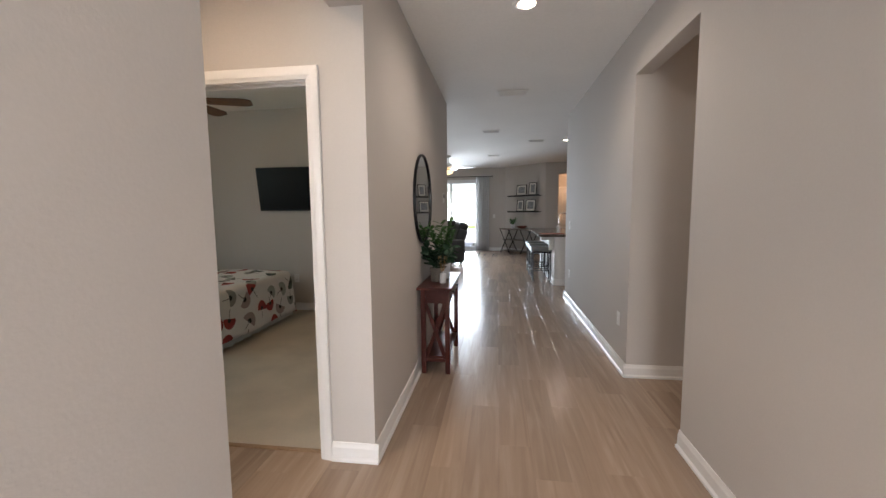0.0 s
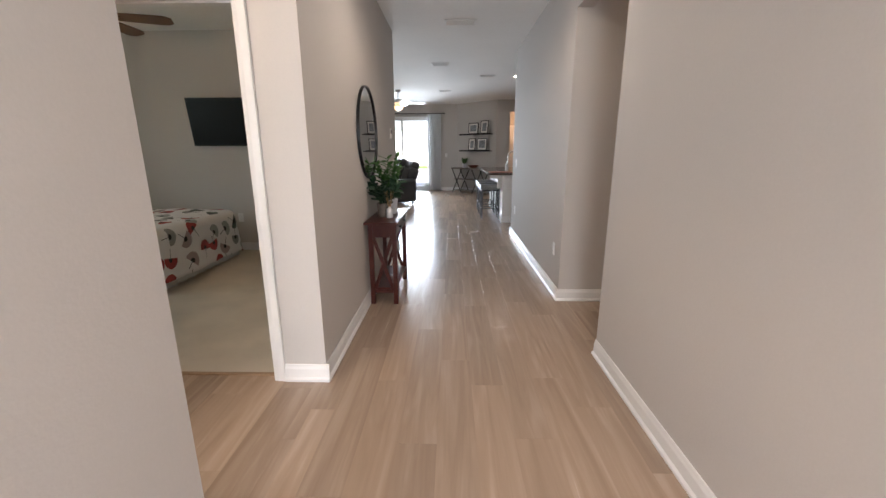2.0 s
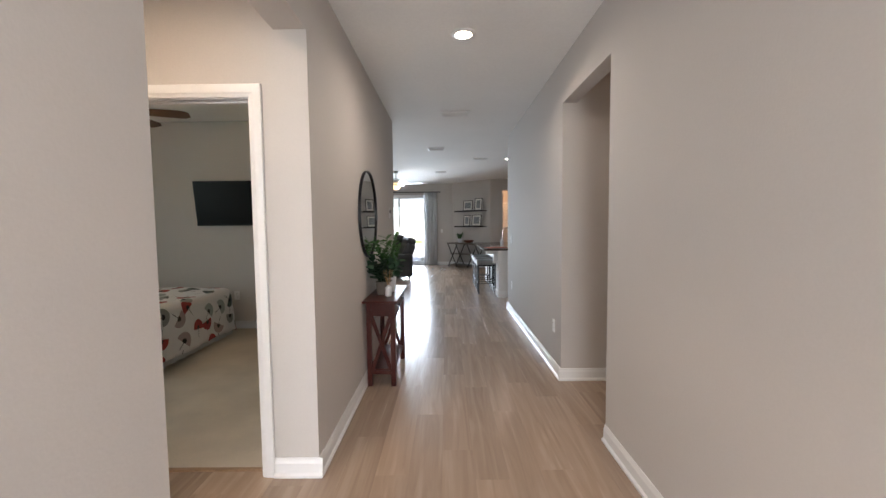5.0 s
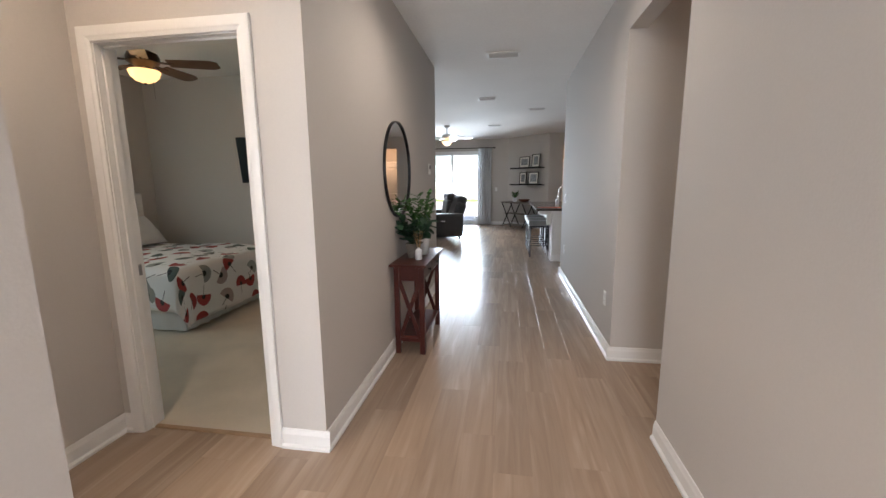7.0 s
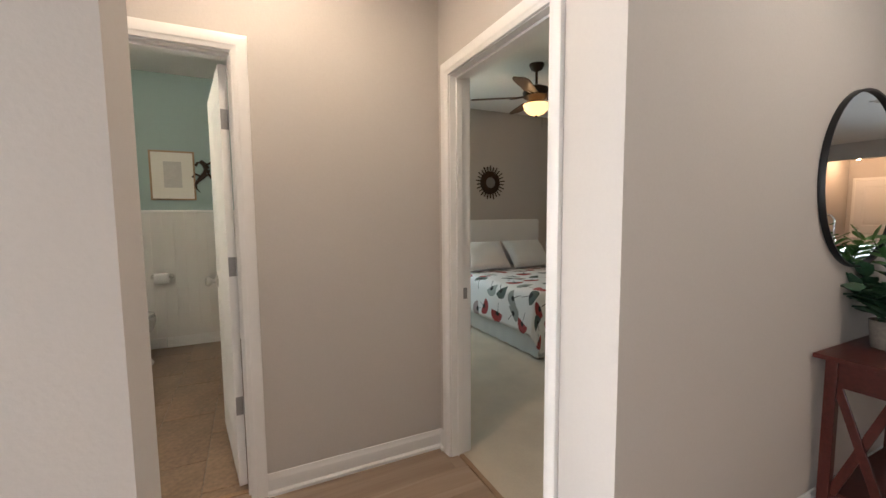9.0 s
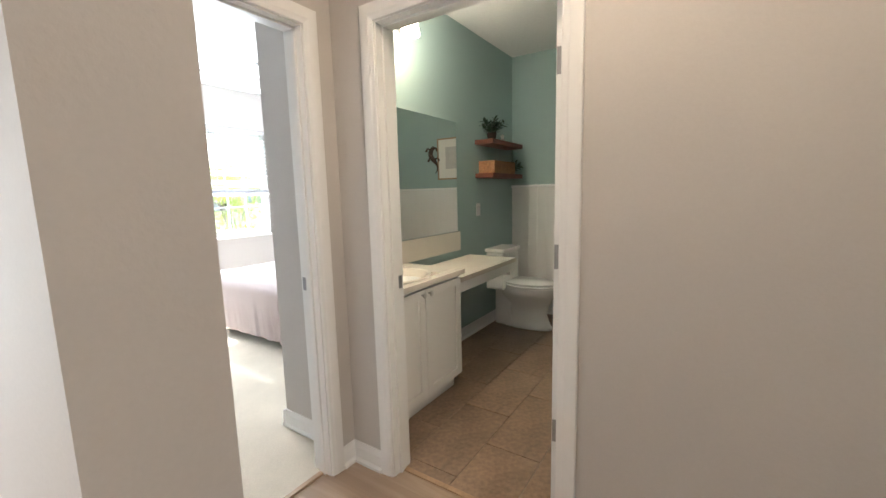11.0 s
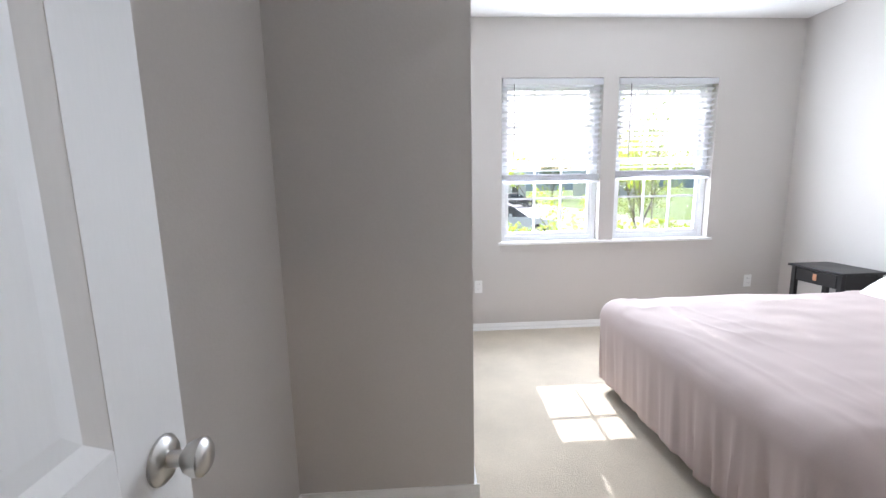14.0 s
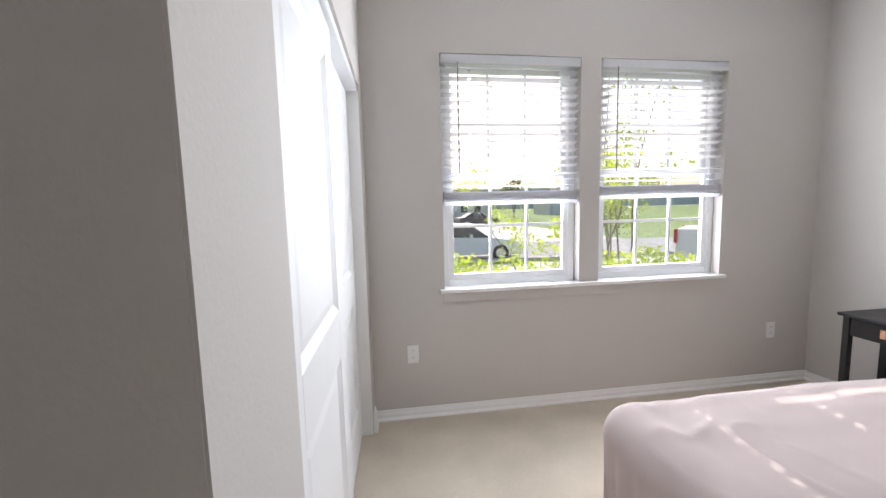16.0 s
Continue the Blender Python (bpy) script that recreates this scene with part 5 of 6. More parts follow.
# ---- bathroom ----
van = thing("vanity_cabinet", "white shaker vanity cabinet with two doors", "cabinet")
vx0, vx1, vy = -2.80, XB - T - 0.004, 0.115
boxes("body", [(vx0, vx1, YB + 0.002, vy - 0.02, 0.10, 0.80), (vx0, vx1, YB + 0.002, vy - 0.075, 0.0, 0.0995)], CABINET, van, bevel=0.002)
for a, b, kx in ((vx0 + 0.01, (vx0 + vx1) / 2 - 0.003, -0.03), ((vx0 + vx1) / 2 + 0.003, vx1 - 0.01, 0.03)):
    d_ = boxes("cabinet_door", [(a, a + 0.055, vy - 0.019, vy, 0.115, 0.78), (b - 0.055, b, vy - 0.019, vy, 0.115, 0.78), (a + 0.055, b - 0.055, vy - 0.019, vy, 0.115, 0.17), (a + 0.055, b - 0.055, vy - 0.019, vy, 0.725, 0.78), (a + 0.055, b - 0.055, vy - 0.019, vy - 0.010, 0.17, 0.725)], CABINET, van, bevel=0.002)
    bm = bmesh.new()
    kc = (b - 0.03) if kx < 0 else (a + 0.03)
    lathe(bm, [(0, 0), (0.007, 0), (0.006, 0.012), (0.015, 0.018), (0.016, 0.024), (0.010, 0.029), (0, 0.030)], 18, Matrix.Translation((kc, vy, 0.752)) @ Matrix.Rotation(radians(-90), 4, "X"))
    part("knob", bm, NICKEL, d_, "round nickel knob", smooth=True)
top = thing("bathroom_worktop", "cream cultured marble vanity top with a moulded basin", "countertop")
boxes("counter", [(vx0 - 0.012, vx1, YB + 0.002, -0.27, 0.801, 0.835), (vx0 - 0.012, vx1, 0.08, vy + 0.022, 0.801, 0.835), (vx0 - 0.012, -2.62, -0.27, 0.08, 0.801, 0.835), (-2.14, vx1, -0.27, 0.08, 0.801, 0.835)], MARBLE, top, bevel=0.004)
bm = bmesh.new()
lathe(bm, [(0.255, 0.841), (0.245, 0.847), (0.228, 0.843), (0.215, 0.815), (0.17, 0.75), (0.08, 0.72), (0.02, 0.717), (0, 0.717)], 40, Matrix.Translation((-2.38, -0.095, 0)), 1.0, 0.76)
part("basin", bm, MARBLE, top, "oval moulded basin", smooth=True)
boxes("splash", [(-3.555, vx1, YB + 0.002, YB + 0.022, 0.836, 1.0)], MARBLE, top, bevel=0.003)
boxes("vanity_counter", [(-3.74, vx0 - 0.013, YB + 0.002, 0.105, 0.735, 0.77)], MARBLE, top, "lower seated section of the top", bevel=0.004)
boxes("apron", [(-3.72, vx0 - 0.014, 0.07, 0.09, 0.66, 0.7345)], CABINET, top, bevel=0.002)
boxes("end_bracket", [(-3.715, -3.697, YB + 0.002, 0.068, 0.62, 0.7345)], CABINET, top, bevel=0.002)
fc = thing("basin_tap", "chrome single-lever basin tap", "tap", pose(-2.38, -0.315, 0.835))
bm = bmesh.new()
lathe(bm, [(0, 0), (0.026, 0), (0.026, 0.006), (0.019, 0.012), (0.017, 0.085), (0, 0.09)], 20)
part("body", bm, CHROME, fc, smooth=True)
bm = bmesh.new()
rod(bm, (0, 0, 0.07), (0, 0.12, 0.085), 0.012, 0.010)
part("spout", bm, CHROME, fc, smooth=True)
bm = bmesh.new()
rod(bm, (0, 0, 0.09), (0, -0.02, 0.15), 0.006, 0.005)
part("lever", bm, CHROME, fc, smooth=True)
bmr = bmesh.new()
box(bmr, -3.535, XB - T - 0.01, YB + 0.001, YB + 0.006, 1.005, 1.925)
single("bath_mirror", bmr, MIRROR, "large frameless plate mirror above the vanity", "mirror")
vl = thing("vanity_light", "nickel vanity light bar with glowing glass shades", "wall light")
boxes("back_plate", [(-2.90, -2.30, YB, YB + 0.025, 2.40, 2.50)], NICKEL, vl, bevel=0.005)
for xx in (-2.8, -2.6, -2.4):
    bm = bmesh.new()
    lathe(bm, [(0.03, 0.06), (0.05, 0.0), (0.062, -0.09), (0.06, -0.09), (0.048, 0.0), (0.0, 0.055)], 20, Matrix.Translation((xx, YB + 0.12, 2.46)))
    s_ = part("glass_shade", bm, glow("vanity_shade", (1.0, 0.86, 0.66), 5.0) if xx == -2.8 else bpy.data.materials["vanity_shade"], vl, "glowing frosted shade", smooth=True)
    s_.visible_shadow = False
    bm = bmesh.new()
    rod(bm, (xx, YB + 0.02, 2.51), (xx, YB + 0.12, 2.51), 0.008)
    part("arm", bm, NICKEL, vl)


def toilet(m):
    t = thing("toilet", "white porcelain two-piece toilet with the lid down", "toilet", m)
    bm = bmesh.new()
    prof = ((0.0, 0.098, 0.235), (0.02, 0.10, 0.238), (0.05, 0.080, 0.215), (0.14, 0.068, 0.18), (0.22, 0.088, 0.19), (0.30, 0.155, 0.235), (0.375, 0.185, 0.255), (0.392, 0.18, 0.25))
    rings = []
    for z, rx, ry in prof:
        c = 0.36 + 0.05 * z
        rings.append([bm.verts.new((rx * math.cos(2 * math.pi * i / 28), c + ry * math.sin(2 * math.pi * i / 28) * (1.0 if math.sin(2 * math.pi * i / 28) > 0 else 1.15), z)) for i in range(28)])
    for p, q in zip(rings, rings[1:]):
        for i in range(28):
            bm.faces.new((p[i], p[(i + 1) % 28], q[(i + 1) % 28], q[i]))
    bm.faces.new(rings[0][::-1])
    bm.faces.new(rings[-1])
    part("bowl", bm, PORCELAIN, t, smooth=True)
    for nm, z0, z1, k in (("seat", 0.394, 0.412, 1.04), ("lid", 0.419, 0.437, 1.02)):
        bm = bmesh.new()
        rr = []
        for z, s in ((z0, 0.97), (z0 + 0.004, 1.0), (z1 - 0.005, 1.0), (z1, 0.95)):
            rr.append([bm.verts.new((0.185 * k * s * math.cos(2 * math.pi * i / 28), 0.37 + 0.25 * k * s * math.sin(2 * math.pi * i / 28), z)) for i in range(28)])
        for p, q in zip(rr, rr[1:]):
            for i in range(28):
                bm.faces.new((p[i], p[(i + 1) % 28], q[(i + 1) % 28], q[i]))
        bm.faces.new(rr[0][::-1])
        bm.faces.new(rr[-1])
        part(nm, bm, PORCELAIN, t, smooth=True)
    boxes("tank", [(-0.195, 0.195, 0.015, 0.195, 0.36, 0.70)], PORCELAIN, t, bevel=0.02)
    boxes("tank_lid", [(-0.206, 0.206, 0.008, 0.208, 0.702, 0.735)], PORCELAIN, t, bevel=0.01)
    bm = bmesh.new()
    rod(bm, (0.15, 0.2, 0.64), (0.08, 0.215, 0.635), 0.007)
    part("flush_lever", bm, CHROME, t, smooth=True)
    boxes("trapway", [(-0.075, 0.075, 0.05, 0.22, 0.0, 0.36)], PORCELAIN, t, bevel=0.03)


toilet(pose(-4.215, YB + 0.006, 0) @ Matrix.Diagonal((0.97, 1.05, 1.07, 1)))
for q, z in enumerate((1.81, 1.508)):
    s = thing("floating_shelf", "thick reddish cedar floating shelf", "shelf", group="bathroom shelves")
    boxes("board", [(-4.56, -3.87, YB + 0.001, YB + 0.185, z - 0.042, z)], REDWOOD, s, bevel=0.004)
potted_plant("shelf_plant", "small bushy dark plant in a pot on the cedar shelf", pose(-4.02, YB + 0.10, 1.81), (0.045, 0.07), 14, 0.15, 0.055, 0.025, DARKLEAF, 21, SOIL, 0.9)
bk = thing("wicker_tray", "low woven wicker basket on the cedar shelf", "basket", pose(-4.14, YB + 0.10, 1.508) @ Matrix.Diagonal((0.95, 1, 1, 1)))
for i in range(7):
    bm = bmesh.new()
    z0 = 0.008 + i * 0.016
    for a, b in (((-0.24, -0.075), (0.24, -0.075)), ((0.24, -0.075), (0.24, 0.075)), ((0.24, 0.075), (-0.24, 0.075)), ((-0.24, 0.075), (-0.24, -0.075))):
        rod(bm, (*a, z0), (*b, z0), 0.0095, seg=6)
    part("woven_band", bm, WICKER, bk, smooth=True)
boxes("base", [(-0.235, 0.235, -0.07, 0.07, 0.0, 0.01)], WICKER, bk)
potted_plant("shelf_plant", "small dark trailing plant at the end of the cedar shelf", pose(-4.47, YB + 0.10, 1.508), (0.04, 0.05), 10, 0.10, 0.05, 0.03, DARKLEAF, 23, SOIL, 1.0)
gd = thing("glass_ornament", "small clear pale ornament on the cedar shelf", "ornament", pose(-4.27, YB + 0.09, 1.81))
bm = bmesh.new()
lathe(bm, [(0, 0), (0.03, 0), (0.034, 0.02), (0.012, 0.045), (0.02, 0.07), (0, 0.085)], 16)
part("body", bm, FROST, gd, smooth=True)


def framed(name, label, m, w, h, border, frame_m, mat_w, art_m, depth=0.02, bars=0, cat="picture", group=""):
    """A frame standing on local z = 0, facing -y."""
    f = thing(name, label, cat, m, group)
    boxes("frame", [(-w / 2, w / 2, -depth, 0, 0, border), (-w / 2, w / 2, -depth, 0, h - border, h), (-w / 2, -w / 2 + border, -depth, 0, border, h - border), (w / 2 - border, w / 2, -depth, 0, border, h - border)], frame_m, f, bevel=0.002)
    boxes("mat_board", [(-w / 2 + border, w / 2 - border, -depth * 0.6, -0.001, border, h - border)], PAPER, f)
    boxes("print", [(-w / 2 + border + mat_w, w / 2 - border - mat_w, -depth * 0.6 - 0.002, -depth * 0.6 - 0.0002, border + mat_w * 1.1, h - border - mat_w * 0.9)], art_m, f)
    return f


framed("framed_picture", "pale print in a light wooden frame on the teal wall", pose(XWB, 0.44, 1.50, 0, 0, 90), 0.385, 0.49, 0.016, OAKFRAME, 0.10, INK)
gk_ = thing("lizard_ornament", "dark bronze lizard wall ornament", "wall decor", pose(XWB, 0.735, 1.74, 0, 0, 90))
bm = bmesh.new()
spine = [(-0.05 + 0.055 * math.sin(i * 0.75), 0.16 - 0.04 * i) for i in range(9)]
for i, ((a, b), (c, d)) in enumerate(zip(spine, spine[1:])):
    rod(bm, (a, -0.014, b), (c, -0.014, d), (0.02, 0.028, 0.03, 0.03, 0.026, 0.018, 0.012, 0.008)[i], (0.028, 0.03, 0.03, 0.026, 0.018, 0.012, 0.008, 0.003)[i], 8)
part("body", bm, BRONZE, gk_, smooth=True)
for i, s in ((1, -1), (1, 1), (4, -1), (4, 1)):
    bm = bmesh.new()
    a, b = spine[i]
    rod(bm, (a, -0.012, b), (a + s * 0.06, -0.01, b + 0.03), 0.012, 0.009, 7)
    rod(bm, (a + s * 0.06, -0.01, b + 0.03), (a + s * 0.085, -0.008, b - 0.01), 0.009, 0.014, 7)
    part("leg", bm, BRONZE, gk_, smooth=True)
tp = thing("paper_holder", "nickel holder with a white toilet roll on the beadboard", "toilet roll holder", pose(XWB + 0.02, 0.30, 0.735, 0, 0, 90))
for xx in (-0.075, 0.075):
    bm = bmesh.new()
    rod(bm, (xx, 0, 0), (xx, -0.07, 0), 0.011, 0.014, 12)
    lathe(bm, [(0, 0), (0.024, 0), (0.024, 0.008), (0, 0.01)], 16, Matrix.Translation((xx, 0, 0)) @ Matrix.Rotation(radians(90), 4, "X"))
    part("post", bm, NICKEL, tp, smooth=True)
bm = bmesh.new()
rod(bm, (-0.057, -0.06, -0.012), (0.057, -0.06, -0.012), 0.052, seg=28)
part("paper_roll", bm, WHITE_CLOTH, tp, "white paper roll", smooth=True)
wn = thing("wainscot", "white beadboard wainscot with a cap rail", "wainscot", kind="structure")
bm = bmesh.new()
box(bm, 0, 0.012, 0.0003, 0.0967, 0.106, 1.375)
bead = mesh_of("board", bm, CABINET, 0.0016)
for i in range(24):
    o = new("board", bead)
    o.parent, o.location = wn, (XWB, YB + i * 0.097, 0)
boxes("cap_rail", [(XWB, XWB + 0.032, YB, 2.0, 1.376, 1.40)], TRIM, wn, bevel=0.004)
boxes("base_rail", [(XWB, XWB + 0.018, YB, 0.295, 0.0, 0.105)], TRIM, wn, bevel=0.003)
drape_curtain("shower_curtain", "dark grey cloth shower curtain", (-4.55, 1.28), (-3.3, 1.28), 0.12, 1.95, SHOWER, 12, 0.03)
rd = thing("shower_rod", "nickel shower curtain rod", "rod")
bm = bmesh.new()
rod(bm, (XWB, 1.28, 1.98), (XB - T, 1.28, 1.98), 0.0125)
part("pole", bm, NICKEL, rd, smooth=True)
tub = thing("bathtub", "white built-in bathtub behind the curtain", "bathtub")
boxes("apron", [(XWB + 0.014, XB - T - 0.002, 1.33, 1.38, 0, 0.5)], PORCELAIN, tub, bevel=0.012)
boxes("rim", [(XWB + 0.014, XB - T - 0.002, 1.381, YA1 - 0.003, 0.36, 0.42)], PORCELAIN, tub, bevel=0.012)

# ---- great room and kitchen ----
isl = thing("kitchen_island", "white kitchen island with a dark granite top", "kitchen island")
boxes("body", [(1.0, 1.66, 7.36, 9.8, 0.0, 0.875)], CABINET, isl, bevel=0.004)
boxes("end_panel", [(1.06, 1.60, 7.35, 7.3595, 0.16, 0.80)], CABINET, isl, bevel=0.003)
boxes("plinth", [(0.985, 0.9995, 7.345, 9.8, 0.0, 0.11), (0.9995, 1.675, 7.335, 7.3495, 0.0, 0.11)], TRIM, isl, bevel=0.003)
boxes("granite_top", [(0.72, 1.70, 7.26, 9.9, 0.876, 0.915)], GRANITE, isl, "polished dark brown granite", bevel=0.008)
boxes("corbel", [(0.78, 0.9995, 7.5, 7.56, 0.80, 0.8755), (0.92, 0.9995, 7.5, 7.56, 0.62, 0.7995)], CABINET, isl, bevel=0.004)
kt = thing("kitchen_tap", "tall chrome gooseneck kitchen tap", "tap", pose(1.25, 8.6, 0.915))
bm = bmesh.new()
pts = [Vector((0, 0, 0)), Vector((0, 0, 0.28))] + [Vector((0.09 - 0.09 * math.cos(a), 0, 0.28 + 0.09 * math.sin(a))) for a in [math.pi * i / 8 for i in range(1, 9)]] + [Vector((0.18, 0, 0.2))]
for a, b in zip(pts, pts[1:]):
    rod(bm, a, b, 0.012)
part("neck", bm, CHROME, kt, smooth=True)
bm = bmesh.new()
lathe(bm, [(0, 0), (0.03, 0), (0.028, 0.02), (0.016, 0.03), (0, 0.03)], 18)
part("base", bm, CHROME, kt, smooth=True)
sp = thing("soap_bottle", "white soap bottle on the island", "bottle", pose(1.12, 7.75, 0.915))
bm = bmesh.new()
lathe(bm, [(0, 0), (0.03, 0), (0.032, 0.01), (0.032, 0.13), (0.012, 0.15), (0.012, 0.19), (0, 0.19)], 18)
part("bottle", bm, CERAMIC, sp, smooth=True)
bm = bmesh.new()
box(bm, -0.2, 0.2, -0.15, 0.15, 0, 0.006)
single("placemat", bm, RED_CLOTH, "reddish woven placemat on the granite", "placemat", m=pose(0.98, 7.58, 0.916, 0, 0, 8), bevel=0.002)


def bar_stool(m):
    s = thing("bar_stool", "backless bar stool with a grey padded seat on dark metal legs", "stool", m, group="bar stools at the island")
    boxes("seat", [(-0.20, 0.20, -0.17, 0.17, 0.575, 0.665)], GREYSEAT, s, "grey padded seat", bevel=0.025)
    boxes("seat_frame", [(-0.185, 0.185, -0.155, 0.155, 0.545, 0.5745)], BLACKM, s, bevel=0.003)
    for xx in (-0.175, 0.15):
        for yy in (-0.145, 0.12):
            boxes("leg", [(xx, xx + 0.025, yy, yy + 0.025, 0, 0.545)], BLACKM, s, bevel=0.002)
    boxes("footrest", [(-0.15, 0.15, -0.142, -0.124, 0.20, 0.218), (-0.15, 0.15, 0.124, 0.142, 0.20, 0.218), (-0.172, -0.154, -0.12, 0.12, 0.20, 0.218), (0.154, 0.172, -0.12, 0.12, 0.20, 0.218)], BLACKM, s)
    return s


st0 = bar_stool(pose(0.82, 7.86, 0))
for yy in (8.42, 9.0):
    copy_thing(st0, pose(0.82, yy, 0, 0, 0, 3))

dk = thing("console_desk", "weathered wooden console with crossed black metal legs", "table", pose(0.655, 12.745, 0, 0, 0, -45))
boxes("tabletop", [(-0.66, 0.66, -0.20, 0.20, 0.73, 0.77)], GREYWOOD, dk, bevel=0.004)
boxes("shelf", [(-0.58, 0.58, -0.15, 0.15, 0.40, 0.42)], GREYWOOD, dk, bevel=0.003)
boxes("shelf", [(-0.58, 0.58, -0.15, 0.15, 0.05, 0.07)], GREYWOOD, dk, bevel=0.003)
for yy in (-0.18, 0.18):
    for cx in (-0.42, 0.42):
        for s in (-1, 1):
            bm = bmesh.new()
            beam(bm, (cx - 0.2 * s, yy + 0.008 * s, 0.0), (cx + 0.2 * s, yy + 0.008 * s, 0.7295), 0.014, 0.028)
            part("cross_leg", bm, BLACKM, dk)
potted_plant("desk_plant", "green plant in a white pot on the console", dk.matrix_basis @ pose(-0.28, 0.02, 0.77), (0.07, 0.12), 8, 0.22, 0.08, 0.035, LEAF, 31, spread=0.6)
bw_ = thing("wooden_bowl", "round brown wooden bowl on the console", "bowl", dk.matrix_basis @ pose(0.12, 0, 0.77))
bm = bmesh.new()
lathe(bm, [(0, 0), (0.08, 0), (0.15, 0.05), (0.17, 0.085), (0.16, 0.085), (0.14, 0.05), (0, 0.02)], 28)
part("bowl", bm, REDWOOD, bw_, smooth=True)
dgm = pose(0.9075, 12.7925, 0, 0, 0, -45)
for z in (1.79, 1.30):
    s = thing("picture_ledge", "black floating picture ledge", "shelf", dgm @ pose(0, 0.0, z), group="ledges on the diagonal wall")
    boxes("ledge", [(-0.63, 0.63, -0.218, -0.101, -0.03, 0)], BLACKW, s, bevel=0.003)
    boxes("lip", [(-0.63, 0.63, -0.226, -0.2185, -0.03, 0.014)], BLACKW, s, bevel=0.002)
for x, z, w, h in ((-0.12, 1.79, 0.40, 0.33), (0.32, 1.79, 0.30, 0.38), (-0.17, 1.30, 0.28, 0.36), (0.24, 1.30, 0.38, 0.36)):
    framed("framed_photo", "black and white photo in a black frame on the ledge", dgm @ pose(x, -0.135, z + 0.002, -5, 0, 0), w, h, 0.022, BLACKW, 0.05, PHOTO, 0.018, group="photos on the ledges", cat="photo frame")


def recliner_sofa(m):
    s = thing("recliner_sofa", "charcoal leather reclining sofa with one back tilted down", "sofa", m)
    boxes("base", [(-0.93, 0.93, -0.40, 0.40, 0.06, 0.32)], LEATHER, s, bevel=0.03)
    for x0, x1 in ((-0.97, -0.74), (0.74, 0.97)):
        boxes("arm", [(x0, x1, -0.42, 0.46, 0.05, 0.63)], LEATHER, s, bevel=0.08)
    for x0, x1, tilt, hy, hz in ((-0.735, -0.003, 21, -0.42, 0.83), (0.003, 0.735, 7, -0.33, 0.88)):
        boxes("seat_cushion", [(x0, x1, -0.18, 0.46, 0.321, 0.48)], LEATHER, s, bevel=0.06)
        b_ = boxes("back_cushion", [(x0, x1, -0.15, 0.11, 0.0, 0.47)], LEATHER, s, bevel=0.08)
        b_.location, b_.rotation_euler = (0, -0.27, 0.44), (radians(tilt), 0, 0)
        h_ = boxes("headrest", [(x0 + 0.03, x1 - 0.03, -0.13, 0.12, 0.0, 0.22)], LEATHER, s, bevel=0.09)
        h_.location, h_.rotation_euler = (0, hy, hz), (radians(tilt - 3), 0, 0)
    boxes("recline_button", [(-0.976, -0.9705, 0.06, 0.16, 0.44, 0.46)], NICKEL, s, "small nickel recline switch", bevel=0.002)
    for xx in (-0.88, 0.82):
        for yy in (-0.36, 0.32):
            boxes("foot", [(xx, xx + 0.06, yy, yy + 0.06, 0, 0.0595)], BLACKW, s)
    return s


recliner_sofa(pose(-1.52, 10.74, 0, 0, 0, 110))

# ---- outdoors ----
LOW = -0.9                     # street level; the front lawn falls towards it


def level(y):
    return -0.25 if y > -6 else max(LOW, -0.25 + (LOW + 0.25) * (-6 - y) / 8)


def sheet(name, x0, x1, ys, lift, material, label, category):
    """Ground laid over the fall of the lawn between the given y lines."""
    bm = bmesh.new()
    rows_ = [[bm.verts.new((x, y, level(y) + lift)) for x in (x0, x1)] for y in ys]
    base = [[bm.verts.new((x, y, level(y) - 0.2)) for x in (x0, x1)] for y in ys]
    for g in range(len(ys) - 1):
        for r_ in (rows_, base):
            bm.faces.new((r_[g][0], r_[g][1], r_[g + 1][1], r_[g + 1][0]))
        for k in (0, 1):
            bm.faces.new((rows_[g][k], rows_[g + 1][k], base[g + 1][k], base[g][k]))
    for g in (0, -1):
        bm.faces.new((rows_[g][0], rows_[g][1], base[g][1], base[g][0]))
    return single(name, bm, material, label, category, kind="structure")


sheet("ground", -400, 400, (-400, -14, -6, -3.96), 0, LAWN, "sunlit green lawn falling to the street", "ground")
solid("ground", [(-400, 400, 13.66, 400, -0.45, -0.25), (-400, -5.15, -3.96, 13.66, -0.45, -0.25), (4.9, 400, -3.96, 13.66, -0.45, -0.25)], LAWN, "sunlit green lawn to the horizon", "ground")
sheet("driveway", -15.0, -6.8, (-14.2, -14, -6.6), 0.012, CONC, "pale concrete neighbouring driveway", "driveway")
sheet("pavement", -60, 60, (-15.8, -14.4), 0.014, CONC, "pale concrete pavement", "pavement")
solid("kerb", [(-120, 120, -16.6, -16.4, LOW, LOW + 0.12)], CONC, "pale concrete kerb", "kerb")
solid("road", [(-120, 120, -23.5, -16.61, LOW, LOW + 0.01)], ROAD, "sunlit grey asphalt street", "road")
solid("driveway", [(-16.0, -4.5, -58.0, -23.6, LOW - 0.05, LOW + 0.012)], CONC, "pale concrete drive across the street", "driveway")
solid("patio", [(-12.0, -1.05, 13.67, 30.0, -0.249, -0.04), (-1.05, 4.0, 17.0, 30.0, -0.249, -0.04)], CONC, "pale concrete patio", "patio")


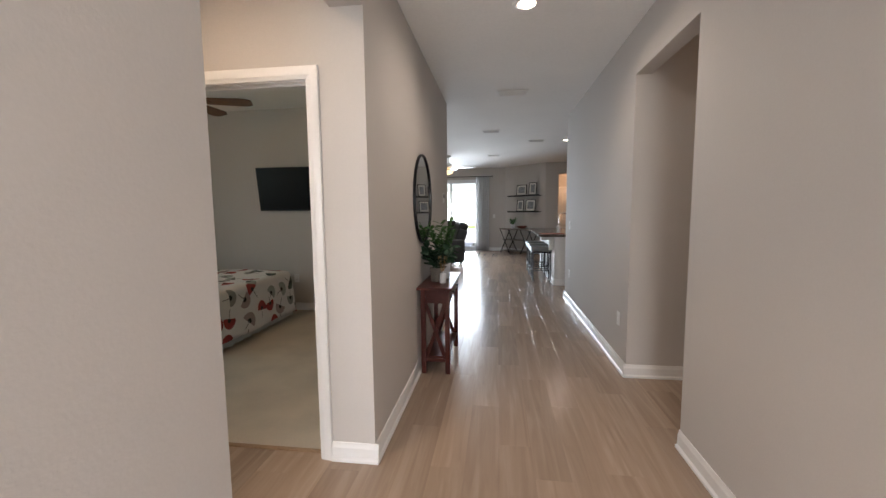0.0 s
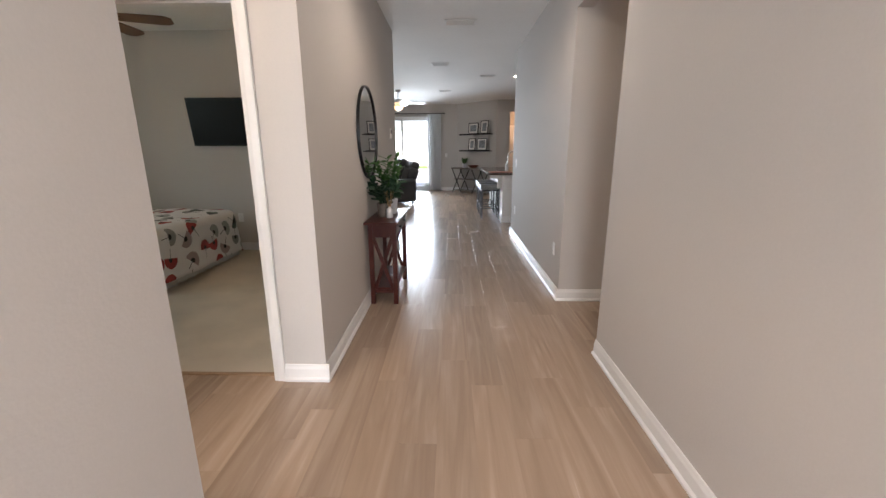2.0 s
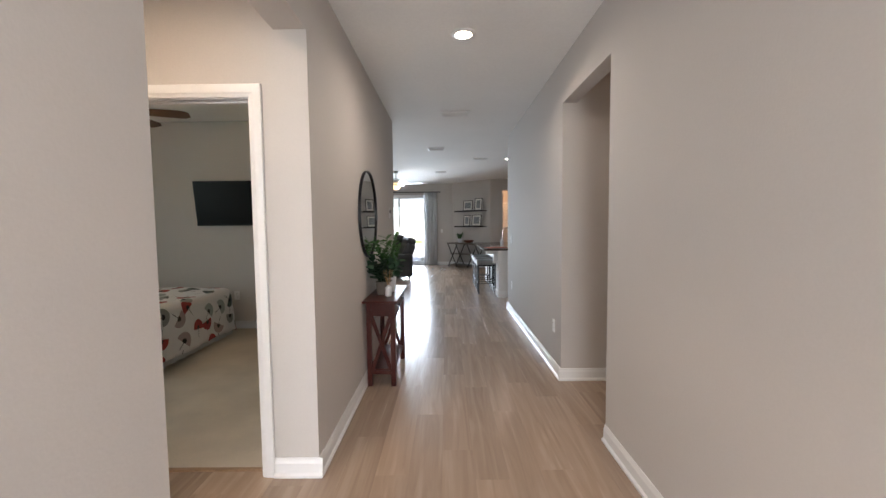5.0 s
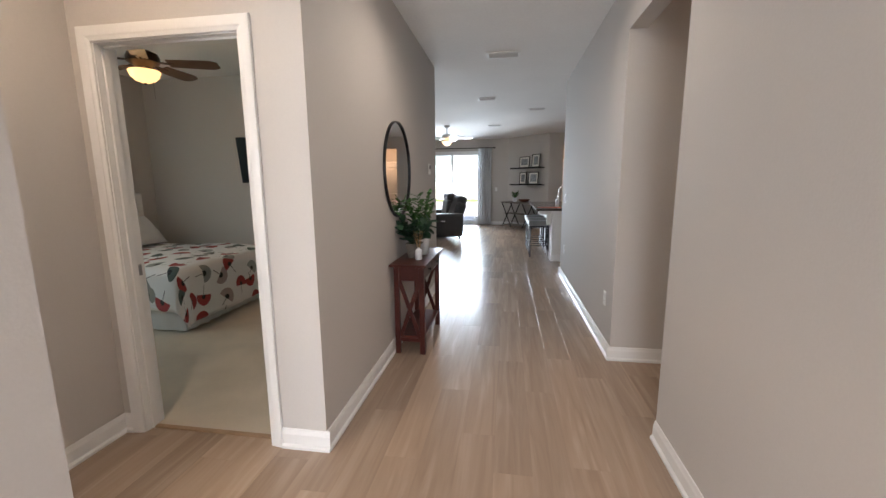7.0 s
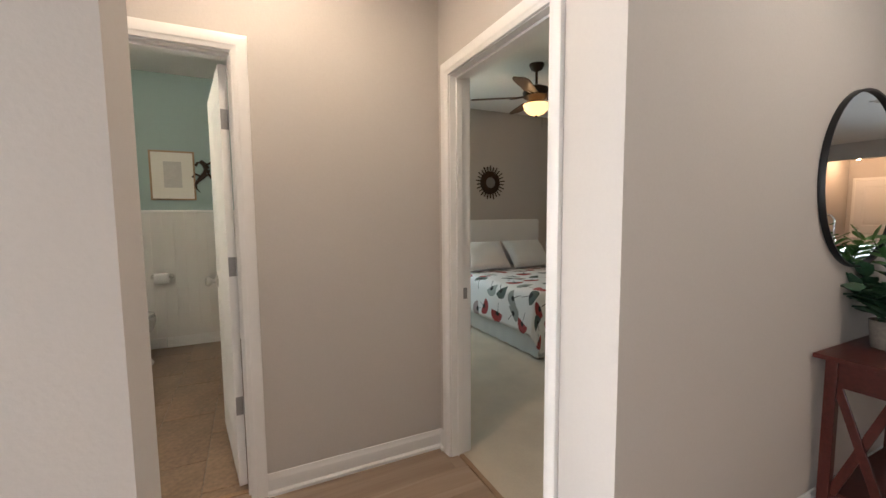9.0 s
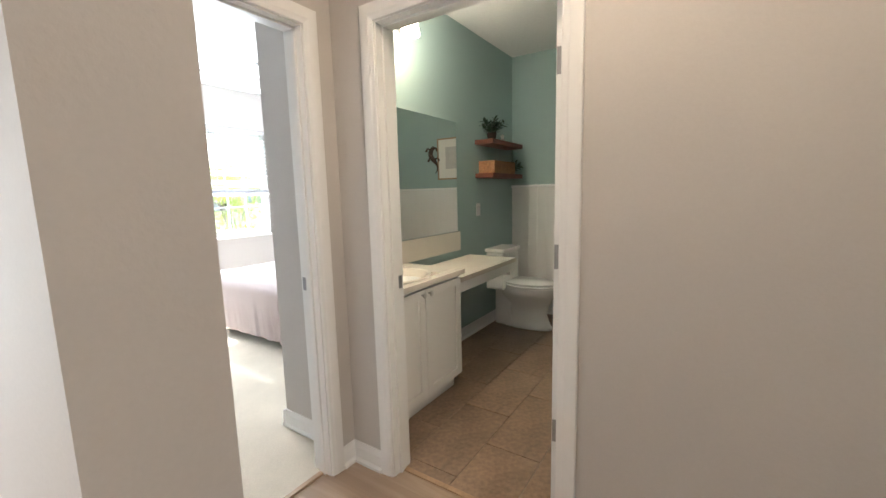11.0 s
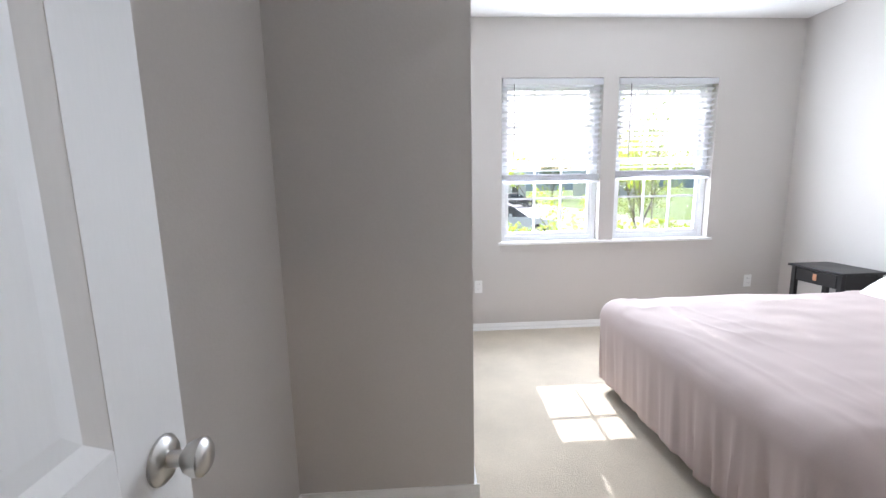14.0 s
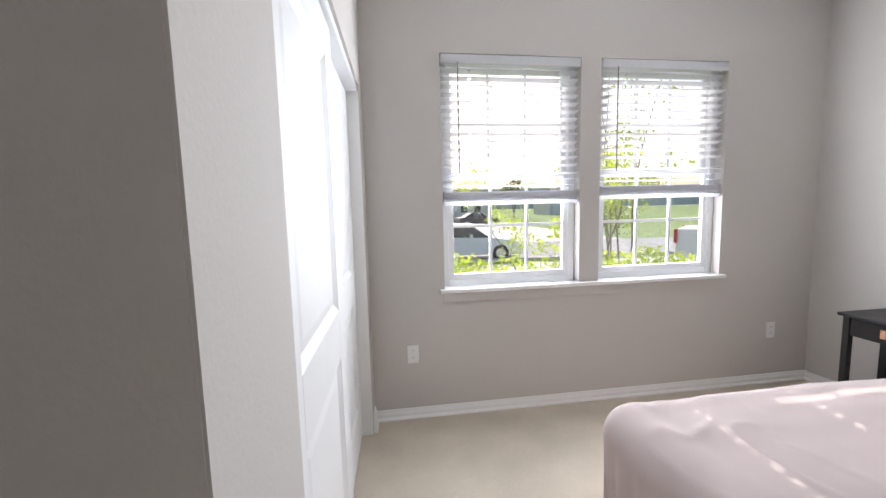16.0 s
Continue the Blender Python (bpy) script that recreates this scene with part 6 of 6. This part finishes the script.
def leaf_cloud(name, label, spots, size, material, seed, category="", kind=""):
    """Many small leaves round given spots (centre, radius, count)."""
    rnd = random.Random(seed)
    vs, fs = [], []
    for (cx, cy, cz), (rx, ry, rz), n in spots:
        for _ in range(n):
            while True:
                p = Vector((rnd.uniform(-1, 1), rnd.uniform(-1, 1), rnd.uniform(-1, 1)))
                if 0.25 < p.length < 1:
                    break
            c = Vector((cx + p.x * rx, cy + p.y * ry, cz + p.z * rz))
            d = Vector((rnd.gauss(0, 1), rnd.gauss(0, 1), rnd.gauss(0.3, 1))).normalized()
            s = d.orthogonal().normalized()
            s = Matrix.Rotation(rnd.uniform(0, 6.28), 3, d) @ s
            l = size * rnd.uniform(0.6, 1.3)
            i = len(vs)
            vs += [c - d * l / 2, c + s * l * 0.28, c + d * l / 2, c - s * l * 0.28]
            fs.append((i, i + 1, i + 2, i + 3))
    me = bpy.data.meshes.new(name)
    me.from_pydata(vs, [], fs)
    me.materials.append(material)
    return tagged(new(name, me), label, category, "", kind)


rnd = random.Random(5)
hb_ = thing("hedge", "clipped yellow-green hedge under the bedroom windows", "hedge")
lc = leaf_cloud("foliage", "", [((-1.7 - 0.28 * i, -4.75 + rnd.uniform(-0.08, 0.08), 0.42 + rnd.uniform(-0.05, 0.05)), (0.30, 0.30, 0.50), 1000) for i in range(11)], 0.06, HEDGE, 41)
lc.parent = hb_
bm = bmesh.new()
for i in range(16):
    x = -1.7 - 0.19 * i
    rod(bm, (x, -4.75, -0.26), (x + rnd.uniform(-.1, .1), -4.75 + rnd.uniform(-.15, .15), 0.6), 0.012, 0.005, 5)
part("twigs", bm, BARK, hb_)


def small_tree(name, label, x, y, h, crown, seed, leaves, mat_leaf, leaf=0.07, base=-0.25, trunks=3, r0=0.03):
    rnd = random.Random(seed)
    t = thing(name, label, "tree", pose(x, y, base))
    bm = bmesh.new()
    tips = []
    for k in range(trunks):
        p = Vector((rnd.uniform(-0.08, 0.08), rnd.uniform(-0.08, 0.08), 0))
        d = Vector((rnd.uniform(-0.18, 0.18), rnd.uniform(-0.18, 0.18), 1))
        r = r0
        for s in range(6):
            q = p + d.normalized() * h / 6
            rod(bm, p, q, r, r * 0.8, 7)
            if s > 1:
                for _ in range(2):
                    a = rnd.uniform(0, 6.28)
                    e = q + Vector((math.cos(a), math.sin(a), rnd.uniform(0.3, 1.0))) * crown * rnd.uniform(0.35, 0.8)
                    rod(bm, q, e, r * 0.45, r * 0.15, 5)
                    tips.append(e)
                    tips.append(q.lerp(e, 0.6))
            p, r = q, r * 0.8
            d += Vector((rnd.uniform(-0.25, 0.25), rnd.uniform(-0.25, 0.25), 0))
        tips.append(p)
    part("trunk", bm, BARK, t, smooth=True)
    c = leaf_cloud("crown", "", [(tuple(q), (crown * 0.3, crown * 0.3, crown * 0.26), max(1, leaves // len(tips))) for q in tips], leaf, mat_leaf, seed + 1)
    c.parent = t
    return t


small_tree("young_tree", "slender multi-stemmed young tree with sparse small leaves", -4.42, -5.65, 3.3, 0.62, 61, 2300, TREELEAF, 0.045, r0=0.016, trunks=4)
small_tree("young_tree", "slender young tree with sparse bright leaves", -3.42, -5.7, 2.1, 0.5, 64, 1500, HEDGE, 0.045, trunks=2, r0=0.013)
small_tree("shade_tree", "leafy green tree at the edge of the lawn", -7.6, -11.2, 2.6, 1.1, 67, 4200, TREELEAF, 0.075, base=level(-11.2), trunks=3, r0=0.05)
for q, (x, y, h) in enumerate(((-22, -62, 5), (-9, -66, 4.5), (3, -63, 5), (15, -64, 5), (-38, -66, 5.5), (30, -63, 5))):
    small_tree("street_tree", "round leafy tree beyond the street", x, y, h, 2.6, 80 + q, 1500, FARLEAF, 0.3, base=LOW, trunks=3, r0=0.12)
for q, x in enumerate((-26, -10, 7, 24)):
    hs = thing("house", "pale single-storey house with a grey roof across the street", "house", pose(x * 1.5, -78, LOW), group="houses across the street")
    boxes("wall", [(-6, 6, -4, 4, 0, 2.9)], SIDING, hs)
    bm = bmesh.new()
    v = [bm.verts.new(p) for p in ((-6.5, -4.5, 2.9), (6.5, -4.5, 2.9), (6.5, 4.5, 2.9), (-6.5, 4.5, 2.9), (-3.5, 0, 5.3), (3.5, 0, 5.3))]
    for f in ((0, 1, 5, 4), (1, 2, 5), (2, 3, 4, 5), (3, 0, 4), (3, 2, 1, 0)):
        bm.faces.new([v[i] for i in f])
    part("roof", bm, ROOFM, hs)
    for wx in (-4, -1.5):
        boxes("window", [(wx - 0.6, wx + 0.6, 4.001, 4.05, 0.9, 2.2)], CARGLASS, hs)
    boxes("garage_door", [(1.5, 5.2, 4.001, 4.06, 0, 2.2)], TRIM, hs)


def car(name, label, m, paint, body, cabin, wheels, length, tail=False):
    """A vehicle along local x from a side profile, with wheels, glass and lamps."""
    c = thing(name, label, "car", m)
    hw = 0.9
    for nm, prof, mt, inset in (("body", body, paint, 0.0), ("cabin", cabin, CARGLASS, 0.12)):
        bm = bmesh.new()
        sides = [[bm.verts.new((x, s * (hw - inset - 0.10 * max(z - 0.75, 0)), z)) for x, z in prof] for s in (-1, 1)]
        n = len(prof)
        for i in range(n):
            j = (i + 1) % n
            bm.faces.new((sides[0][i], sides[0][j], sides[1][j], sides[1][i]))
        bm.faces.new(sides[0][::-1])
        bm.faces.new(sides[1])
        part(nm, bm, mt, c, bevel=0.04)
    rx = [p[0] for p in cabin]
    rz = max(p[1] for p in cabin)
    tops = sorted(p[0] for p in cabin if p[1] > rz - 0.05)
    boxes("roof", [(tops[0], tops[-1], -0.70, 0.70, rz + 0.001, rz + 0.05)], paint, c, bevel=0.02)
    for x in wheels:
        for s in (-1, 1):
            bm = bmesh.new()
            rod(bm, (x, s * 0.70, 0.32), (x, s * 0.905, 0.32), 0.32, seg=28)
            wh = part("wheel", bm, TYRE, c, smooth=True)
            bm = bmesh.new()
            rod(bm, (x, s * 0.9055, 0.32), (x, s * 0.915, 0.32), 0.20, seg=20)
            part("rim", bm, NICKEL, wh, smooth=True)
    x_end = max(p[0] for p in body)
    for s in (-1, 1):
        boxes("tail_light", [(x_end - 0.06, x_end + 0.012, s * 0.88 - 0.06, s * 0.88 + 0.06, 0.78, 1.12 if tail else 0.92)], TAIL, c, bevel=0.01)
        boxes("wing_mirror", [(min(rx) + 0.75, min(rx) + 0.87, s * 0.93 - 0.07, s * 0.93 + 0.07, 0.95, 1.08)], paint, c, bevel=0.02)
    return c


SED = ((-2.3, 0.25), (-2.32, 0.6), (-2.1, 0.78), (-1.0, 0.92), (1.3, 0.98), (2.15, 0.92), (2.3, 0.6), (2.25, 0.25))
SEDC = ((-1.05, 0.9), (-0.35, 1.38), (0.75, 1.42), (1.55, 0.96))
car("parked_car", "silver sedan parked on the pale drive", pose(-5.0, -17.75, LOW + 0.01, 0, 0, -6), CARPAINT, SED, SEDC, (-1.42, 1.38), 4.6)
car("parked_car", "dark sedan parked on a pale drive across the street", pose(-11.5, -43.0, LOW + 0.013, 0, 0, 8), BLACKW, SED, SEDC, (-1.42, 1.38), 4.6)
TRK = ((-2.8, 0.4), (-2.8, 0.95), (-1.6, 1.1), (0.6, 1.12), (2.75, 1.12), (2.8, 0.5), (2.75, 0.4))
TRKC = ((-1.55, 1.08), (-0.95, 1.72), (0.55, 1.74), (0.75, 1.1))
car("pickup_truck", "white pickup truck with red tail lights on the neighbouring drive", pose(-11.24, -8.66, level(-8.66) + 0.012, 0, 0, -45), TRUCKPAINT, TRK, TRKC, (-1.8, 1.65), 5.6, True)
# flat woods backdrops; their haze is in the colour, not in the air
solid("backdrop_woods", [(-200, 200, -120.5, -120, -0.3, 6)], HAZE, "distant line of woods, painted pale with haze", "backdrop")
solid("backdrop_woods", [(-200, 200, 150, 150.5, -0.3, 8)], HAZE, "distant line of woods, painted pale with haze", "backdrop")
fn = thing("garden_fence", "pale vinyl fence at the end of the back lawn", "fence")
for i in range(14):
    boxes("fence_panel", [(-18 + i * 2.4 + 0.06, -18 + i * 2.4 + 2.34, 39.97, 40.03, -0.2, 1.5)], VINYL, fn)
    boxes("post", [(-18 + i * 2.4 - 0.06, -18 + i * 2.4 + 0.06, 39.94, 40.06, -0.25, 1.62)], VINYL, fn)

# ---- floor pieces ----
def plank_rows(x0, x1, y0, y1, w=0.183, l=1.22, seed=1):
    rnd = random.Random(seed)
    x = math.floor(x0 / w) * w
    while x < x1:
        y = y0 - ((x / w) * 0.37 * l + rnd.uniform(0, 0.3)) % l
        while y < y1:
            a, b, c, d = max(x, x0), min(x + w, x1), max(y, y0), min(y + l, y1)
            if b - a > 0.01 and d - c > 0.01:
                yield a, b, c, d
            y += l
        x += w


def plank_geo(a, b, c, d, z0=-0.012, e=0.0009):
    v = [(x, y, z0) for x, y in ((a, c), (b, c), (b, d), (a, d))]
    v += [(x, y, -e * 0.6) for x, y in ((a, c), (b, c), (b, d), (a, d))]
    v += [(x, y, 0.0) for x, y in ((a + e, c + e), (b - e, c + e), (b - e, d - e), (a + e, d - e))]
    f = [(0, 1, 5, 4), (1, 2, 6, 5), (2, 3, 7, 6), (3, 0, 4, 7), (4, 5, 9, 8), (5, 6, 10, 9), (6, 7, 11, 10), (7, 4, 8, 11), (8, 9, 10, 11)]
    return v, f


fl = thing("floor", "light oak-look vinyl plank floor", "floor", kind="structure")
near = list(plank_rows(XL, XR + 0.06, YFD, YR, seed=3)) + list(plank_rows(XB - 0.055, XL, YS - 0.045, YA1 + 0.04, seed=4)) + list(plank_rows(XR + 0.06, 3.2, 2.39, 3.37, seed=5))
for a, b, c, d in near:
    v, f = plank_geo(a - (a + b) / 2, b - (a + b) / 2, c - (c + d) / 2, d - (c + d) / 2)
    me = bpy.data.meshes.new("plank")
    me.from_pydata(v, [], f)
    me.materials.append(PLANK)
    o = new("plank", me)
    o.parent, o.location = fl, ((a + b) / 2, (c + d) / 2, 0)
vs, fs = [], []
for a, b, c, d in list(plank_rows(-5.0, 4.7, YR, YK, seed=6)) + list(plank_rows(-5.0, XL, YE, YR, seed=7)) + list(plank_rows(1.78, 2.95, YK, 13.9, seed=8)):
    v, f = plank_geo(a, b, c, d)
    fs += [tuple(i + len(vs) for i in q) for q in f]
    vs += v
me = bpy.data.meshes.new("far_planks")
me.from_pydata(vs, [], fs)
me.materials.append(PLANK_FAR)
o = tagged(new("far_planks", me), "light oak-look planks of the great room", kind="stuff")
o.parent = fl

tf = thing("bath_floor", "brown stone-look tile floor with narrow grout", "floor", kind="structure")
solid("grout_bed", [(XWB, XB - 0.075, YB, YA1, -0.02, -0.006)], GROUT, "", "", "").parent = tf
tm = {}
row, y = 0, YB
while y < 1.35:
    x = XWB - (0.0 if row % 2 else 0.30)
    while x < XB - 0.08:
        a, b, c, d = max(x, XWB), min(x + 0.60, XB - 0.078), y, min(y + 0.30, 1.35)
        if b - a > 0.02:
            key = (round(b - a, 3), round(d - c, 3))
            if key not in tm:
                v, f = plank_geo(-key[0] / 2 + 0.002, key[0] / 2 - 0.002, -key[1] / 2 + 0.002, key[1] / 2 - 0.002, -0.008, 0.002)
                tm[key] = bpy.data.meshes.new("tile")
                tm[key].from_pydata(v, [], f)
                tm[key].materials.append(TILE)
            o = new("tile", tm[key])
            o.parent, o.location = tf, ((a + b) / 2, (c + d) / 2, 0)
        x += 0.60
    y += 0.30
    row += 1
